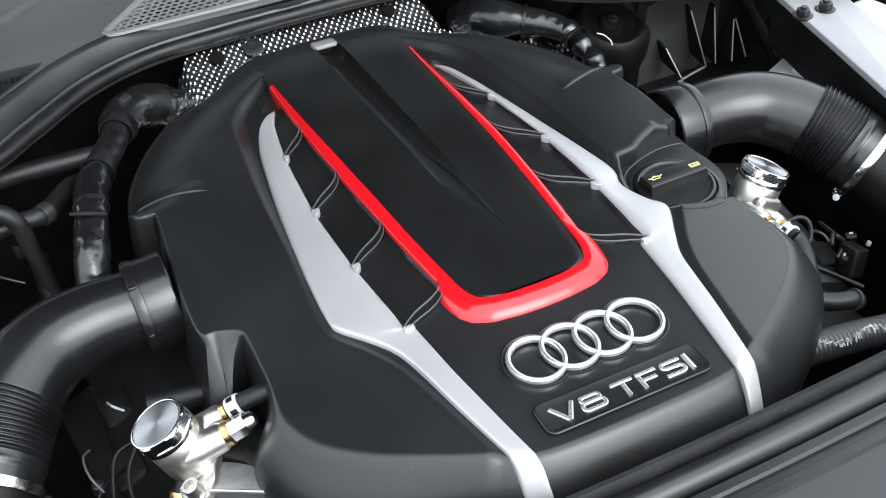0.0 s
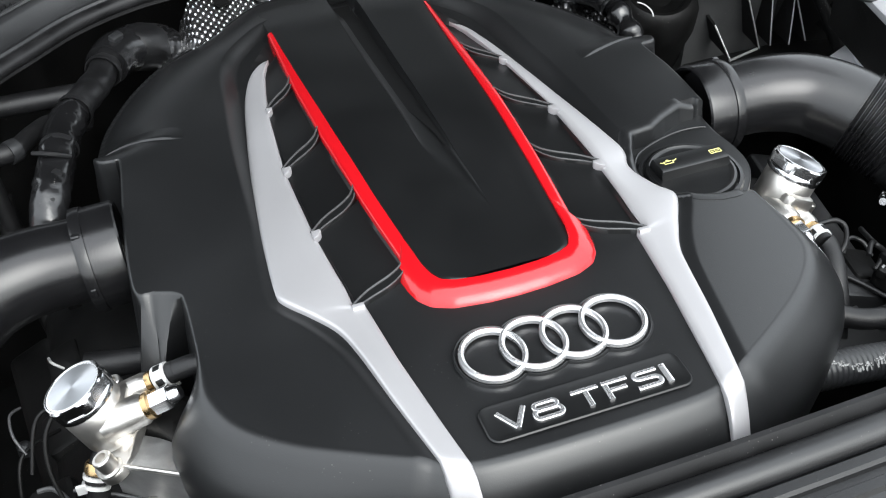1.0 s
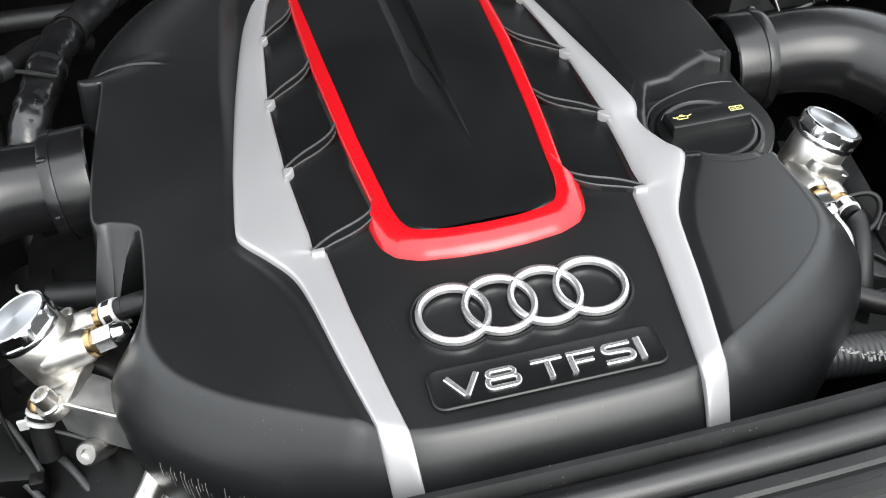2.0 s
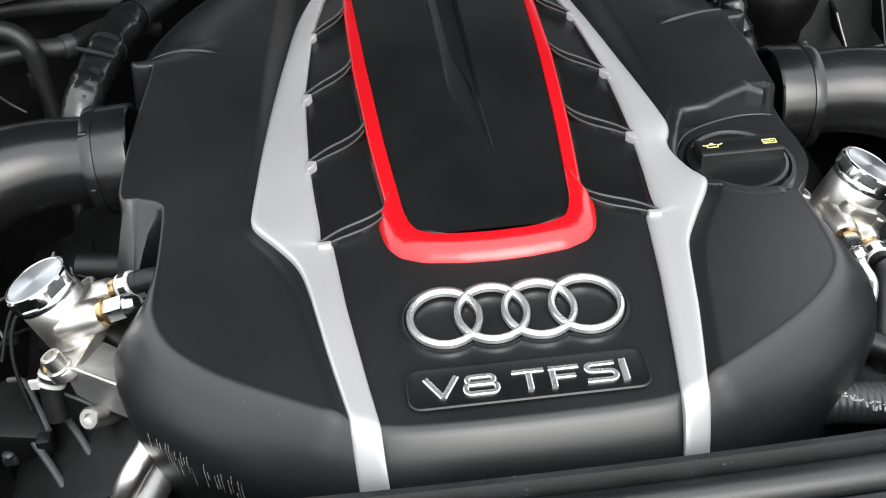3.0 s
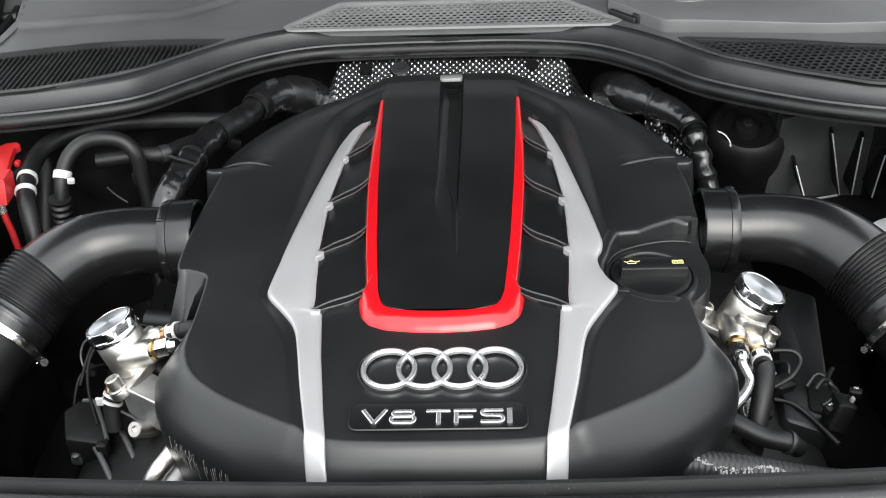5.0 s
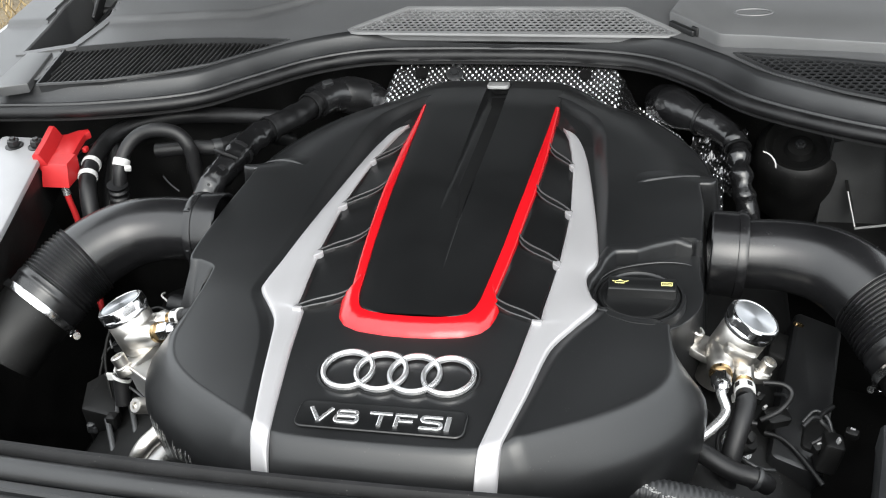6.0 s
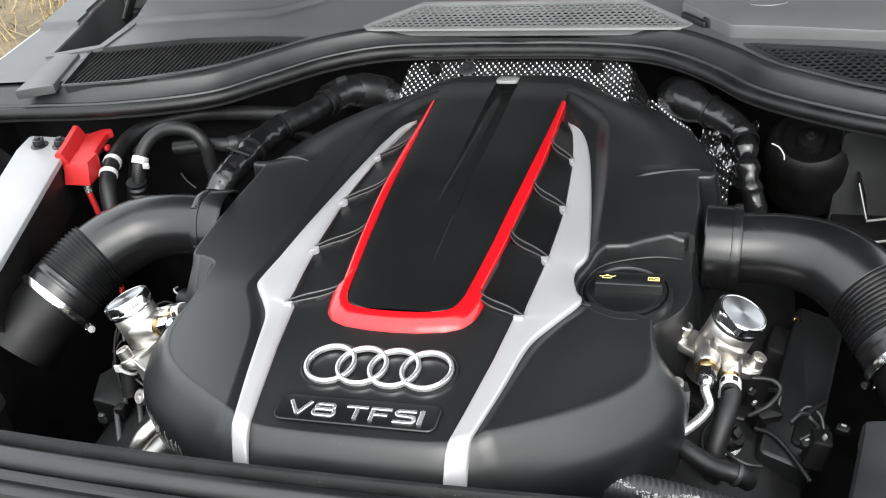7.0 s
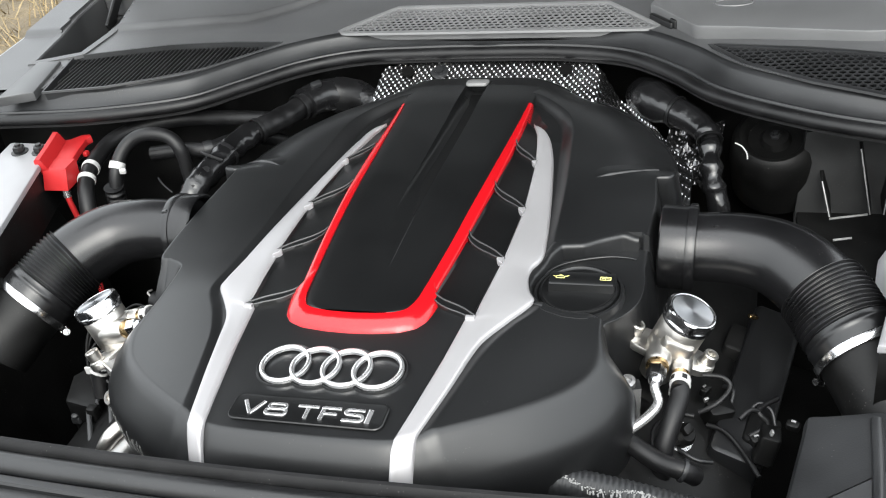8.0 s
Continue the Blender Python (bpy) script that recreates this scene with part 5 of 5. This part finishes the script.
line("drain_hose", [(0.572, 0.462, -0.040), (0.588, 0.448, -0.075), (0.606, 0.430, -0.115), (0.622, 0.405, -0.165)], 0.0085, DARK, "dull black drain hose down the ribbed panel", "hose", 30, 12)

rs = thing("reservoir", (0.60, 0.27, -0.3), "milky white plastic fluid reservoir", "reservoir")
mesh("tank", *prism(round_rect(0.13, 0.11, 0.03), 0, 0.10, 0.025), WHITE, rs, m=pose(0.588, 0.312, -0.225, 0, 0, 24))
mesh("filler_neck", *lathe([(0.025, 0), (0.025, 0.02), (0.03, 0.022), (0.03, 0.04), (0.02, 0.045), (0, 0.045)], 28), WHITE, rs, m=pose(0.60, 0.315, -0.126))
rs2 = thing("washer_tank", (0.66, 0.30, -0.2), "pale translucent tank outside the brace bar", "reservoir")
mesh("tank", *prism(round_rect(0.07, 0.12, 0.02), 0, 0.12, 0.015), WHITE, rs2, m=pose(0.667, 0.270, -0.165, 0, 0, 8))
mesh("tank_cap", *lathe([(0.014, 0), (0.014, 0.012), (0.011, 0.015), (0, 0.015)], 24), INSET, rs2, "black screw cap", m=pose(0.675, 0.225, -0.047))

# ---- things round the left pump ----
stub_l = PLM @ pose(0.031, 0.0125, 0.024, 0, 90, 0) @ Vector((0, 0, 0.032))
line("fuel_hose", [tuple(stub_l), tuple(stub_l + Vector((0.018, -0.003, 0.005))), tuple(stub_l + Vector((0.045, -0.006, 0.004)))], 0.0085, RUBBER, "short black fuel hose entering the cover", "hose", 20, 12, "fuel hoses")
br = thing("pump_bracket", (-0.275, -0.03, -0.14), "raw cast alloy bracket below the pump", "bracket")
mesh("arm", *loft([[(-0.322, -0.006, -0.084), (-0.300, 0.020, -0.086), (-0.300, 0.022, -0.120), (-0.322, 0.000, -0.124)], [(-0.306, -0.020, -0.078), (-0.284, 0.004, -0.080), (-0.284, 0.008, -0.118), (-0.308, -0.012, -0.122)], [(-0.257, -0.055, -0.070), (-0.243, -0.038, -0.072), (-0.243, -0.032, -0.114), (-0.260, -0.046, -0.118)]]), ALLOY, br)
mesh("machined_edge", *tube([(-0.320, -0.007, -0.0830), (-0.306, -0.020, -0.0770), (-0.258, -0.055, -0.0690)], 0.0018, 20, 8), STEEL, br, "bright machined edge")
mesh("stud", *lathe([(0.009, -0.03), (0.009, 0.004), (0.0075, 0.006), (0.004, 0.006), (0.0035, 0.003), (0, 0.003)], 22), STEEL, br, "bright stud end", m=aim((-0.304, -0.030, -0.118), (-0.35, -0.70, 0.62)))
mesh("edge_post", *loft([[(-0.256, -0.060, -0.10), (-0.250, -0.064, -0.10), (-0.246, -0.056, -0.10), (-0.252, -0.052, -0.10)], [(-0.286, -0.090, -0.16), (-0.280, -0.094, -0.16), (-0.276, -0.086, -0.16), (-0.282, -0.082, -0.16)]]), ALLOY, br)
housing = thing("chain_housing", (-0.26, -0.02, -0.2), "dull grey cast housing between pump and cover", "housing")
mesh("casting", *tube([(-0.300, 0.045, -0.105), (-0.268, 0.022, -0.090), (-0.248, -0.012, -0.095), (-0.240, -0.050, -0.115), (-0.238, -0.075, -0.16)], lambda s: 0.026 - 0.004 * math.sin(8 * s), 40, 20), DARK, housing)
mesh("web", *tube([(-0.268, 0.015, -0.078), (-0.262, -0.008, -0.074), (-0.252, -0.028, -0.078)], 0.008, 20, 12), DARK, housing)
pp = line("coolant_pipe", [(-0.228, -0.050, -0.098), (-0.244, -0.072, -0.120), (-0.266, -0.110, -0.135), (-0.285, -0.14, -0.16)], 0.0125, ALLOY, "thick raw alloy coolant pipe by the cover's corner", "pipe", 30, 18)
el_ = line("coolant_pipe", [(-0.246, -0.062, -0.095), (-0.258, -0.080, -0.106), (-0.268, -0.096, -0.112), (-0.280, -0.106, -0.135), (-0.29, -0.11, -0.17)], 0.009, STEEL, "bright bent pipe elbow beside the thick pipe", "pipe", 30, 16)
band([(-0.246, -0.062, -0.095), (-0.258, -0.080, -0.106), (-0.268, -0.096, -0.112), (-0.280, -0.106, -0.135), (-0.29, -0.11, -0.17)], 0.62, 0.0092, 0.006, POLISH, el_, "ferrule")
plug = thing("coil_plug", (-0.39, 0.02, -0.2), "dusty black ignition coil connector", "connector")
hexr = [(-0.409, 0.035), (-0.396, 0.054), (-0.378, 0.050), (-0.346, -0.010), (-0.352, -0.016), (-0.394, -0.008)]
mesh("shell", *prism(straight_line(hexr, 48, True), -0.21, -0.152, 0.004), DARK, plug)
# lighter grey tube along one rim of the plug
mesh("pale_edge", *tube([(-0.392, 0.050, -0.152), (-0.378, 0.046, -0.151), (-0.362, 0.018, -0.151), (-0.349, -0.009, -0.152)], 0.0024, 24, 8), COWL, plug, "worn pale edge")
mesh("foot", *block(0.012, 0.012, 0.02, 0.002), DARK, plug, m=pose(-0.352, -0.016, -0.17))
for a_, b_ in (((-0.342, 0.009, -0.150), (-0.308, -0.046, -0.152)), ((-0.366, -0.006, -0.160), (-0.320, -0.078, -0.164)), ((-0.358, 0.016, -0.124), (-0.300, -0.018, -0.124))):
    A, B = Vector(a_), Vector(b_)
    line("loom_rod", [a_, tuple((A + B) / 2 + Vector((0.001, 0, 0.002))), b_], 0.0032 if a_[2] < -0.13 else 0.0015, COWL, "stiff grey sleeved wire low in the bay", "wire", 16, 10, "loose wires")
low = line("fuel_hose", [(-0.322, 0.018, -0.088), (-0.333, 0.010, -0.100), (-0.339, 0.003, -0.115), (-0.338, -0.008, -0.14)], 0.009, RUBBER, "short hose with a white clip below the pump", "hose", 24, 12, "fuel hoses")
LM = aim((-0.337, 0.006, -0.108), (-0.35, -0.45, -0.8))
mesh("brass_end", *lathe([(0.0095, -0.014), (0.0105, -0.012), (0.0105, -0.006), (0.0095, -0.005)], 20), BRASS, low, "brass hose end", m=LM)
mesh("hose_clip", *merged((lathe([(0.0098, -0.004), (0.0110, -0.004), (0.0110, -0.001), (0.0098, -0.001), (0.0098, -0.004)], 24), LM), (lathe([(0.0098, 0.003), (0.0110, 0.003), (0.0110, 0.006), (0.0098, 0.006), (0.0098, 0.003)], 24), LM), (block(0.008, 0.003, 0.010, 0.001), pose(-0.349, 0.000, -0.113))), MARK, low, "white spring clip")
for pts in (((-0.352, 0.058, -0.07), (-0.368, 0.046, -0.088), (-0.372, 0.030, -0.115), (-0.365, 0.012, -0.15)), ((-0.37, 0.11, -0.15), (-0.40, 0.08, -0.14), (-0.41, 0.05, -0.18)), ((-0.30, 0.09, -0.10), (-0.33, 0.095, -0.085), (-0.36, 0.08, -0.10)), ((-0.345, 0.08, -0.09), (-0.375, 0.075, -0.095), (-0.39, 0.05, -0.13))):
    line("wire", pts, 0.0018, DARK, "thin loose loom wire", "wire", 24, 8, "loose wires")
for x, y, z, r in ((-0.345, -0.055, -0.185, 0.006), (-0.386, -0.01, -0.185, 0.005), (-0.40, 0.10, -0.16, 0.006)):
    tagged(mesh("loom_clip", *merged((block(0.012, 0.008, 0.010, 0.002), pose(x, y, z)), (lathe([(r, 0), (r, 0.004), (r * 0.5, 0.006), (0, 0.006)], 12), pose(x, y, z + 0.009))), SILL), "small dull black loom clip", "clip", group="loom clips")
tagged(mesh("vacuum_hose", *tube([(-0.335, 0.135, -0.11), (-0.31, 0.130, -0.11), (-0.28, 0.125, -0.11)], 0.012, 16, 14), RUBBER), "short thick vacuum hose below the duct", "hose")
rail = thing("coil_rail", (-0.33, 0.09, -0.22), "dusty black coil rail along the cylinder head", "rail")
mesh("rail", *prism(round_rect(0.05, 0.30, 0.01), 0, 0.05, 0.006), DARK, rail, m=pose(-0.365, 0.13, -0.24, 0, -20, 8))
for k in range(3):
    mesh("coil", *block(0.036, 0.05, 0.03, 0.005), DARK, rail, m=pose(-0.372 + 0.008 * k, 0.05 + 0.085 * k, -0.20, 0, -20, 8))

# ---- things round the right pump ----
nut_end = PRM @ pose(0.031, -0.0125, 0.014, 0, 90, 0) @ Vector((0, 0, 0.037))
stub_end = PRM @ pose(0.031, 0.0125, 0.014, 0, 90, 0) @ Vector((0, 0, 0.032))
line("fuel_pipe", [tuple(nut_end), tuple(nut_end + Vector((0, -0.006, -0.0015))), (0.295, -0.010, -0.083), (0.284, -0.030, -0.086), (0.262, -0.052, -0.090)], 0.0046, CHROME, "bright bent steel fuel pipe from the pump", "pipe", 40, 14)
hb = [tuple(stub_end), tuple(stub_end + Vector((0.001, -0.006, -0.003))), (0.309, -0.012, -0.098), (0.302, -0.032, -0.118), (0.298, -0.045, -0.15)]
line("fuel_hose", hb, 0.0098, RUBBER, "thick black fuel hose with a worn grey sleeve", "hose", 40, 14, "fuel hoses")
wires = ([(0.333, 0.051, -0.098), (0.352, 0.050, -0.098), (0.360, 0.043, -0.104), (0.349, 0.027, -0.111), (0.331, 0.021, -0.120)],
         [(0.327, 0.013, -0.118), (0.312, 0.012, -0.116), (0.296, 0.001, -0.116), (0.29, -0.013, -0.118), (0.292, -0.028, -0.122), (0.305, -0.041, -0.128), (0.316, -0.043, -0.136)],
         [(0.405, 0.07, -0.14), (0.387, 0.032, -0.122), (0.396, 0.024, -0.132), (0.380, 0.014, -0.14)],
         [(0.370, 0.016, -0.120), (0.379, 0.026, -0.117), (0.387, 0.030, -0.121)],
         [(0.338, 0.035, -0.150), (0.355, 0.028, -0.150), (0.372, 0.01, -0.155), (0.39, -0.02, -0.16)])
for w in wires:
    line("wire", w, 0.0026, RUBBER, "black loom wire curling beside the pump", "wire", 50, 8, "loose wires")
ha = [(0.240, -0.010, -0.102), (0.257, -0.030, -0.100), (0.275, -0.048, -0.102), (0.300, -0.061, -0.108), (0.322, -0.067, -0.110), (0.333, -0.062, -0.122)]
bh = line("breather_hose", ha, 0.0095, RUBBER, "black breather hose with a dull end ring", "hose", 50, 14)
band(ha, 0.86, 0.0099, 0.004, SILL, bh, "end_ring", "dull grey end ring")
lm = [(0.190, -0.118, -0.082), (0.235, -0.116, -0.090), (0.285, -0.114, -0.102), (0.335, -0.112, -0.116), (0.42, -0.10, -0.14)]
lo = line("loom_tube", lm, lambda s: 0.0150 + 0.0005 * math.cos(2 * math.pi * 44 * s), SILL, "dirty loom tube with pale flaking residue", "loom", 240, 16)
rg = random.Random(11)
C = smooth_line(lm, 200)
flakes = []
for k in range(190):
    i = rg.randint(8, 130)
    drip = k % 6 == 0
    a = 1.05 + 0.25 * math.sin(i * 0.09) + rg.gauss(0, 0.06) - (0.22 if drip else 0)
    p = Vector(C[i]) + Vector((rg.uniform(-0.001, 0.001), -math.cos(a) * 0.0150, math.sin(a) * 0.0150))
    flakes.append((block(0.0007 + 0.0016 * rg.random(), (0.003 if drip else 0.0007) + 0.0012 * rg.random(), 0.0007, 0.0002), pose(*p, 90 - math.degrees(a), 0, rg.uniform(-25, 25))))
tagged(mesh("residue", *merged(*flakes), CRUST, lo, "pale chalky residue"), kind="stuff")
sensor = thing("knock_sensor", (0.318, 0.012, -0.19), "round metal sensor with a black plug", "sensor")
SM_ = aim((0.31, 0.009, -0.145), (0.60, -0.35, 0.70))
mesh("ring", *lathe([(0.010, -0.022), (0.0165, -0.010), (0.0175, -0.004), (0.0165, 0.0), (0.0150, 0.001), (0.0165, 0.003), (0.0160, 0.006), (0.012, 0.006), (0.010, 0.002)], 30), CHROME, sensor, "bright metal ring", m=SM_)
mesh("plug", *merged(lathe([(0.0115, -0.005), (0.0115, 0.016), (0.008, 0.020), (0.0, 0.020)], 20), (block(0.012, 0.010, 0.014, 0.002), pose(0.0, 0.004, 0.012))), DARK, sensor, m=SM_)
rail = thing("coil_rail", (0.36, 0.12, -0.22), "flat dusty black coil rail beside the pump", "rail")
mesh("rail", *prism(round_rect(0.055, 0.24, 0.008), 0, 0.06, 0.005), SLAM, rail, m=pose(0.372, 0.12, -0.215, 0, 16, -10))
mesh("brass_tag", *block(0.012, 0.006, 0.004, 0.001), BRASS, rail, m=pose(0.378, 0.183, -0.128, 0, 30, 30))
for k in range(3):
    mesh("coil", *block(0.034, 0.045, 0.028, 0.004), DARK, rail, m=pose(0.385 - 0.012 * k, 0.045 + 0.07 * k, -0.185, 0, 16, -10))
cn = thing("black_connector", (0.345, 0.05, -0.18), "black multi-pin connector with a pale tab", "connector", group="connectors")
mesh("shell", *block(0.028, 0.020, 0.034, 0.003), DARK, cn, m=pose(0.342, 0.058, -0.172, 15, 10, 30))
mesh("pale_tab", *block(0.005, 0.003, 0.006, 0.001), ALLOY, cn, m=pose(0.336, 0.046, -0.128, 20, 0, 40))
copy_thing(cn, pose(0.40, 0.005, -0.17, 0, 0, 60))
gp = thing("cast_post", (0.262, 0.01, -0.2), "dull cast alloy post beside the cover", "post")
mesh("post", *loft([[(0.250, 0.030, -0.095), (0.272, 0.036, -0.095), (0.276, 0.022, -0.095), (0.254, 0.016, -0.095)], [(0.244, -0.01, -0.16), (0.270, -0.004, -0.16), (0.274, -0.026, -0.16), (0.248, -0.032, -0.16)]]), SILL, gp)
mesh("ear", *lathe([(0.008, 0), (0.008, 0.006), (0.005, 0.007), (0.005, 0.003), (0, 0.003)], 18), ALLOY, gp, m=aim((0.262, 0.026, -0.094), (0, -0.2, 1)))
line("oil_hose", [(0.245, -0.02, -0.11), (0.255, 0.006, -0.105), (0.268, 0.020, -0.11), (0.285, 0.035, -0.14)], 0.007, DARK, "black oil hose beside the cover", "hose", 30, 12)
def filter_box(corners, low, high, label):
    """An air filter box: a body with a lid that overlaps it."""
    f = thing("filter_box", (*corners[0], low), label, "air box", group="air boxes")
    ring = smooth_line(straight_line(corners, 40, True), 80, True)
    mesh("body", *prism(inset_ring(ring, 0.004), low, high - 0.020, 0.003), DARK, f)
    rings = [[(x, y, z + 0.04 * (y + 0.05)) for x, y in inset_ring(ring, d)] for d, z in ((0.004, high - 0.03), (-0.001, high - 0.026), (0.0, high - 0.008), (0.003, high - 0.002), (0.010, high))]
    mesh("lid", *loft(rings), SILL, f)
    return f


fb = filter_box([(0.428, -0.028), (0.492, -0.014), (0.58, -0.02), (0.58, -0.18), (0.405, -0.15)], -0.20, -0.066, "dark grey plastic air filter box edge")
mesh("side_rib", *tube([(0.486, -0.03, -0.064), (0.484, -0.09, -0.067), (0.480, -0.16, -0.071)], 0.005, 20, 12), SILL, fb)
filter_box([(-0.60, -0.022), (-0.485, -0.035), (-0.462, -0.15), (-0.60, -0.18)], -0.24, -0.112, "dark grey plastic air filter box in the corner")

# small loom ends and connector tabs low beside the heads
for pts, mat_, what in (([(-0.397, 0.128, -0.130), (-0.404, 0.115, -0.124), (-0.403, 0.095, -0.128), (-0.396, 0.082, -0.140)], COWL, "thin grey loom wire"),
                        ([(-0.370, 0.180, -0.130), (-0.366, 0.166, -0.124), (-0.358, 0.164, -0.132)], MARK, "thin white loom wire"),
                        ([(0.376, 0.054, -0.150), (0.388, 0.064, -0.142), (0.400, 0.058, -0.146), (0.404, 0.046, -0.156)], SILL, "grey loom wire beside the pump"),
                        ([(0.352, 0.094, -0.150), (0.362, 0.082, -0.143), (0.360, 0.066, -0.150)], SILL, "grey loom wire beside the pump"),
                        ([(0.300, 0.020, -0.150), (0.312, -0.004, -0.146), (0.330, -0.014, -0.150), (0.346, -0.010, -0.156)], SILL, "grey loom wire beside the pump")):
    line("wire", pts, 0.0013 if mat_ is not SILL else 0.0022, mat_, what, "wire", 24, 8, "loose wires")
for x, y, z, r in ((0.386, 0.011, -0.146, 30), (0.421, 0.039, -0.150, -20), (0.333, 0.079, -0.148, 60), (-0.340, 0.228, -0.118, 10)):
    tab = thing("wire_connector", (x, y, z), "small grey wire connector with a pale latch", "connector", group="wire connectors")
    mesh("housing", *block(0.013, 0.009, 0.010, 0.0018), DARK, tab, m=pose(x, y, z, 12, 0, r))
    mesh("latch", *block(0.005, 0.0025, 0.002, 0.0005), ALLOY, tab, "pale latch", m=pose(x, y, z + 0.0095, 12, 0, r))

# ---- service lid on the cowl ----
sl = thing("service_lid", (0.36, 0.66, 0.02), "smooth dark grey service lid with an oval emboss", "lid")
lid_r = [(0.225, 0.668), (0.292, 0.588), (0.35, 0.583), (0.50, 0.560), (0.62, 0.56), (0.62, 0.72), (0.25, 0.76)]
mesh("plate", *prism(straight_line(lid_r, 120, True), 0.016, 0.040, 0.003), LIDGREY, sl)
mesh("oval_emboss", *loft([[(0.338 + (0.026 + d) * math.cos(a), 0.662 + (0.013 + d) * math.sin(a), z) for a in np.linspace(0, 2 * math.pi, 48, endpoint=False)] for d, z in ((-0.003, 0.0395), (-0.002, 0.0412), (0, 0.0412), (0.001, 0.0395))], False, False), LIDGREY, sl)
mesh("catch", *merged((block(0.05, 0.008, 0.010, 0.002), pose(0.243, 0.640, 0.020, 0, 0, -48)), (block(0.014, 0.010, 0.014, 0.002), pose(0.262, 0.627, 0.020, 0, 0, -48))), INSET, sl)
tagged(mesh("cowl_flap", *prism([(-0.70, 0.41), (-0.648, 0.430), (-0.668, 0.536), (-0.708, 0.534)], 0.016, 0.0300, 0.002), COWL), "dull grey plastic flap on the cowl end", "flap")
mesh("hinge", *merged((block(0.010, 0.17, 0.022, 0.003), pose(-0.700, 0.71, -0.03, 16, 0, -12)), (block(0.008, 0.46, 0.020, 0.003), pose(-0.705, 0.93, 0.115, 33, 0, 0)), (lathe([(0.009, 0), (0.009, 0.03), (0, 0.03)], 18), pose(-0.71, 0.765, 0.0, 0, 90, 0))), INSET, hd, "black steel hinge")

# ---- ground ----
gv = [(math.cos(a) * r, math.sin(a) * r, -0.80) for r in (2, 8, 40, 300, 2500) for a in np.linspace(0, 2 * math.pi, 48, endpoint=False)]
gf = [(i * 48 + j, i * 48 + (j + 1) % 48, (i + 1) * 48 + (j + 1) % 48, (i + 1) * 48 + j) for i in range(4) for j in range(48)] + [tuple(range(48))]
tagged(mesh("ground", gv, gf, EARTH), "dry earth with straw and dead leaves", "ground", kind="structure")
rng = random.Random(7)
V, F = [], []
for k in range(16000):
    x, y = -1.05 - 4.5 * rng.random() ** 1.3, -0.5 + 6.0 * rng.random()
    h, a, lean = 0.05 + 0.12 * rng.random(), rng.random() * 6.283, rng.random() * 0.16
    i = len(V)
    dx, dy = math.cos(a) * 0.004, math.sin(a) * 0.004
    V += [(x - dx, y - dy, -0.80), (x + dx, y + dy, -0.80), (x + lean * math.sin(a * 3), y + lean * math.cos(a * 3), -0.80 + h * 0.7)]
    F.append((i, i + 1, i + 2))
me = bpy.data.meshes.new("dry_grass")
me.from_pydata(V, [], F)
me.materials.append(STRAW)
tagged(new("dry_grass", me), "short dry straw-coloured grass", "grass", kind="stuff")
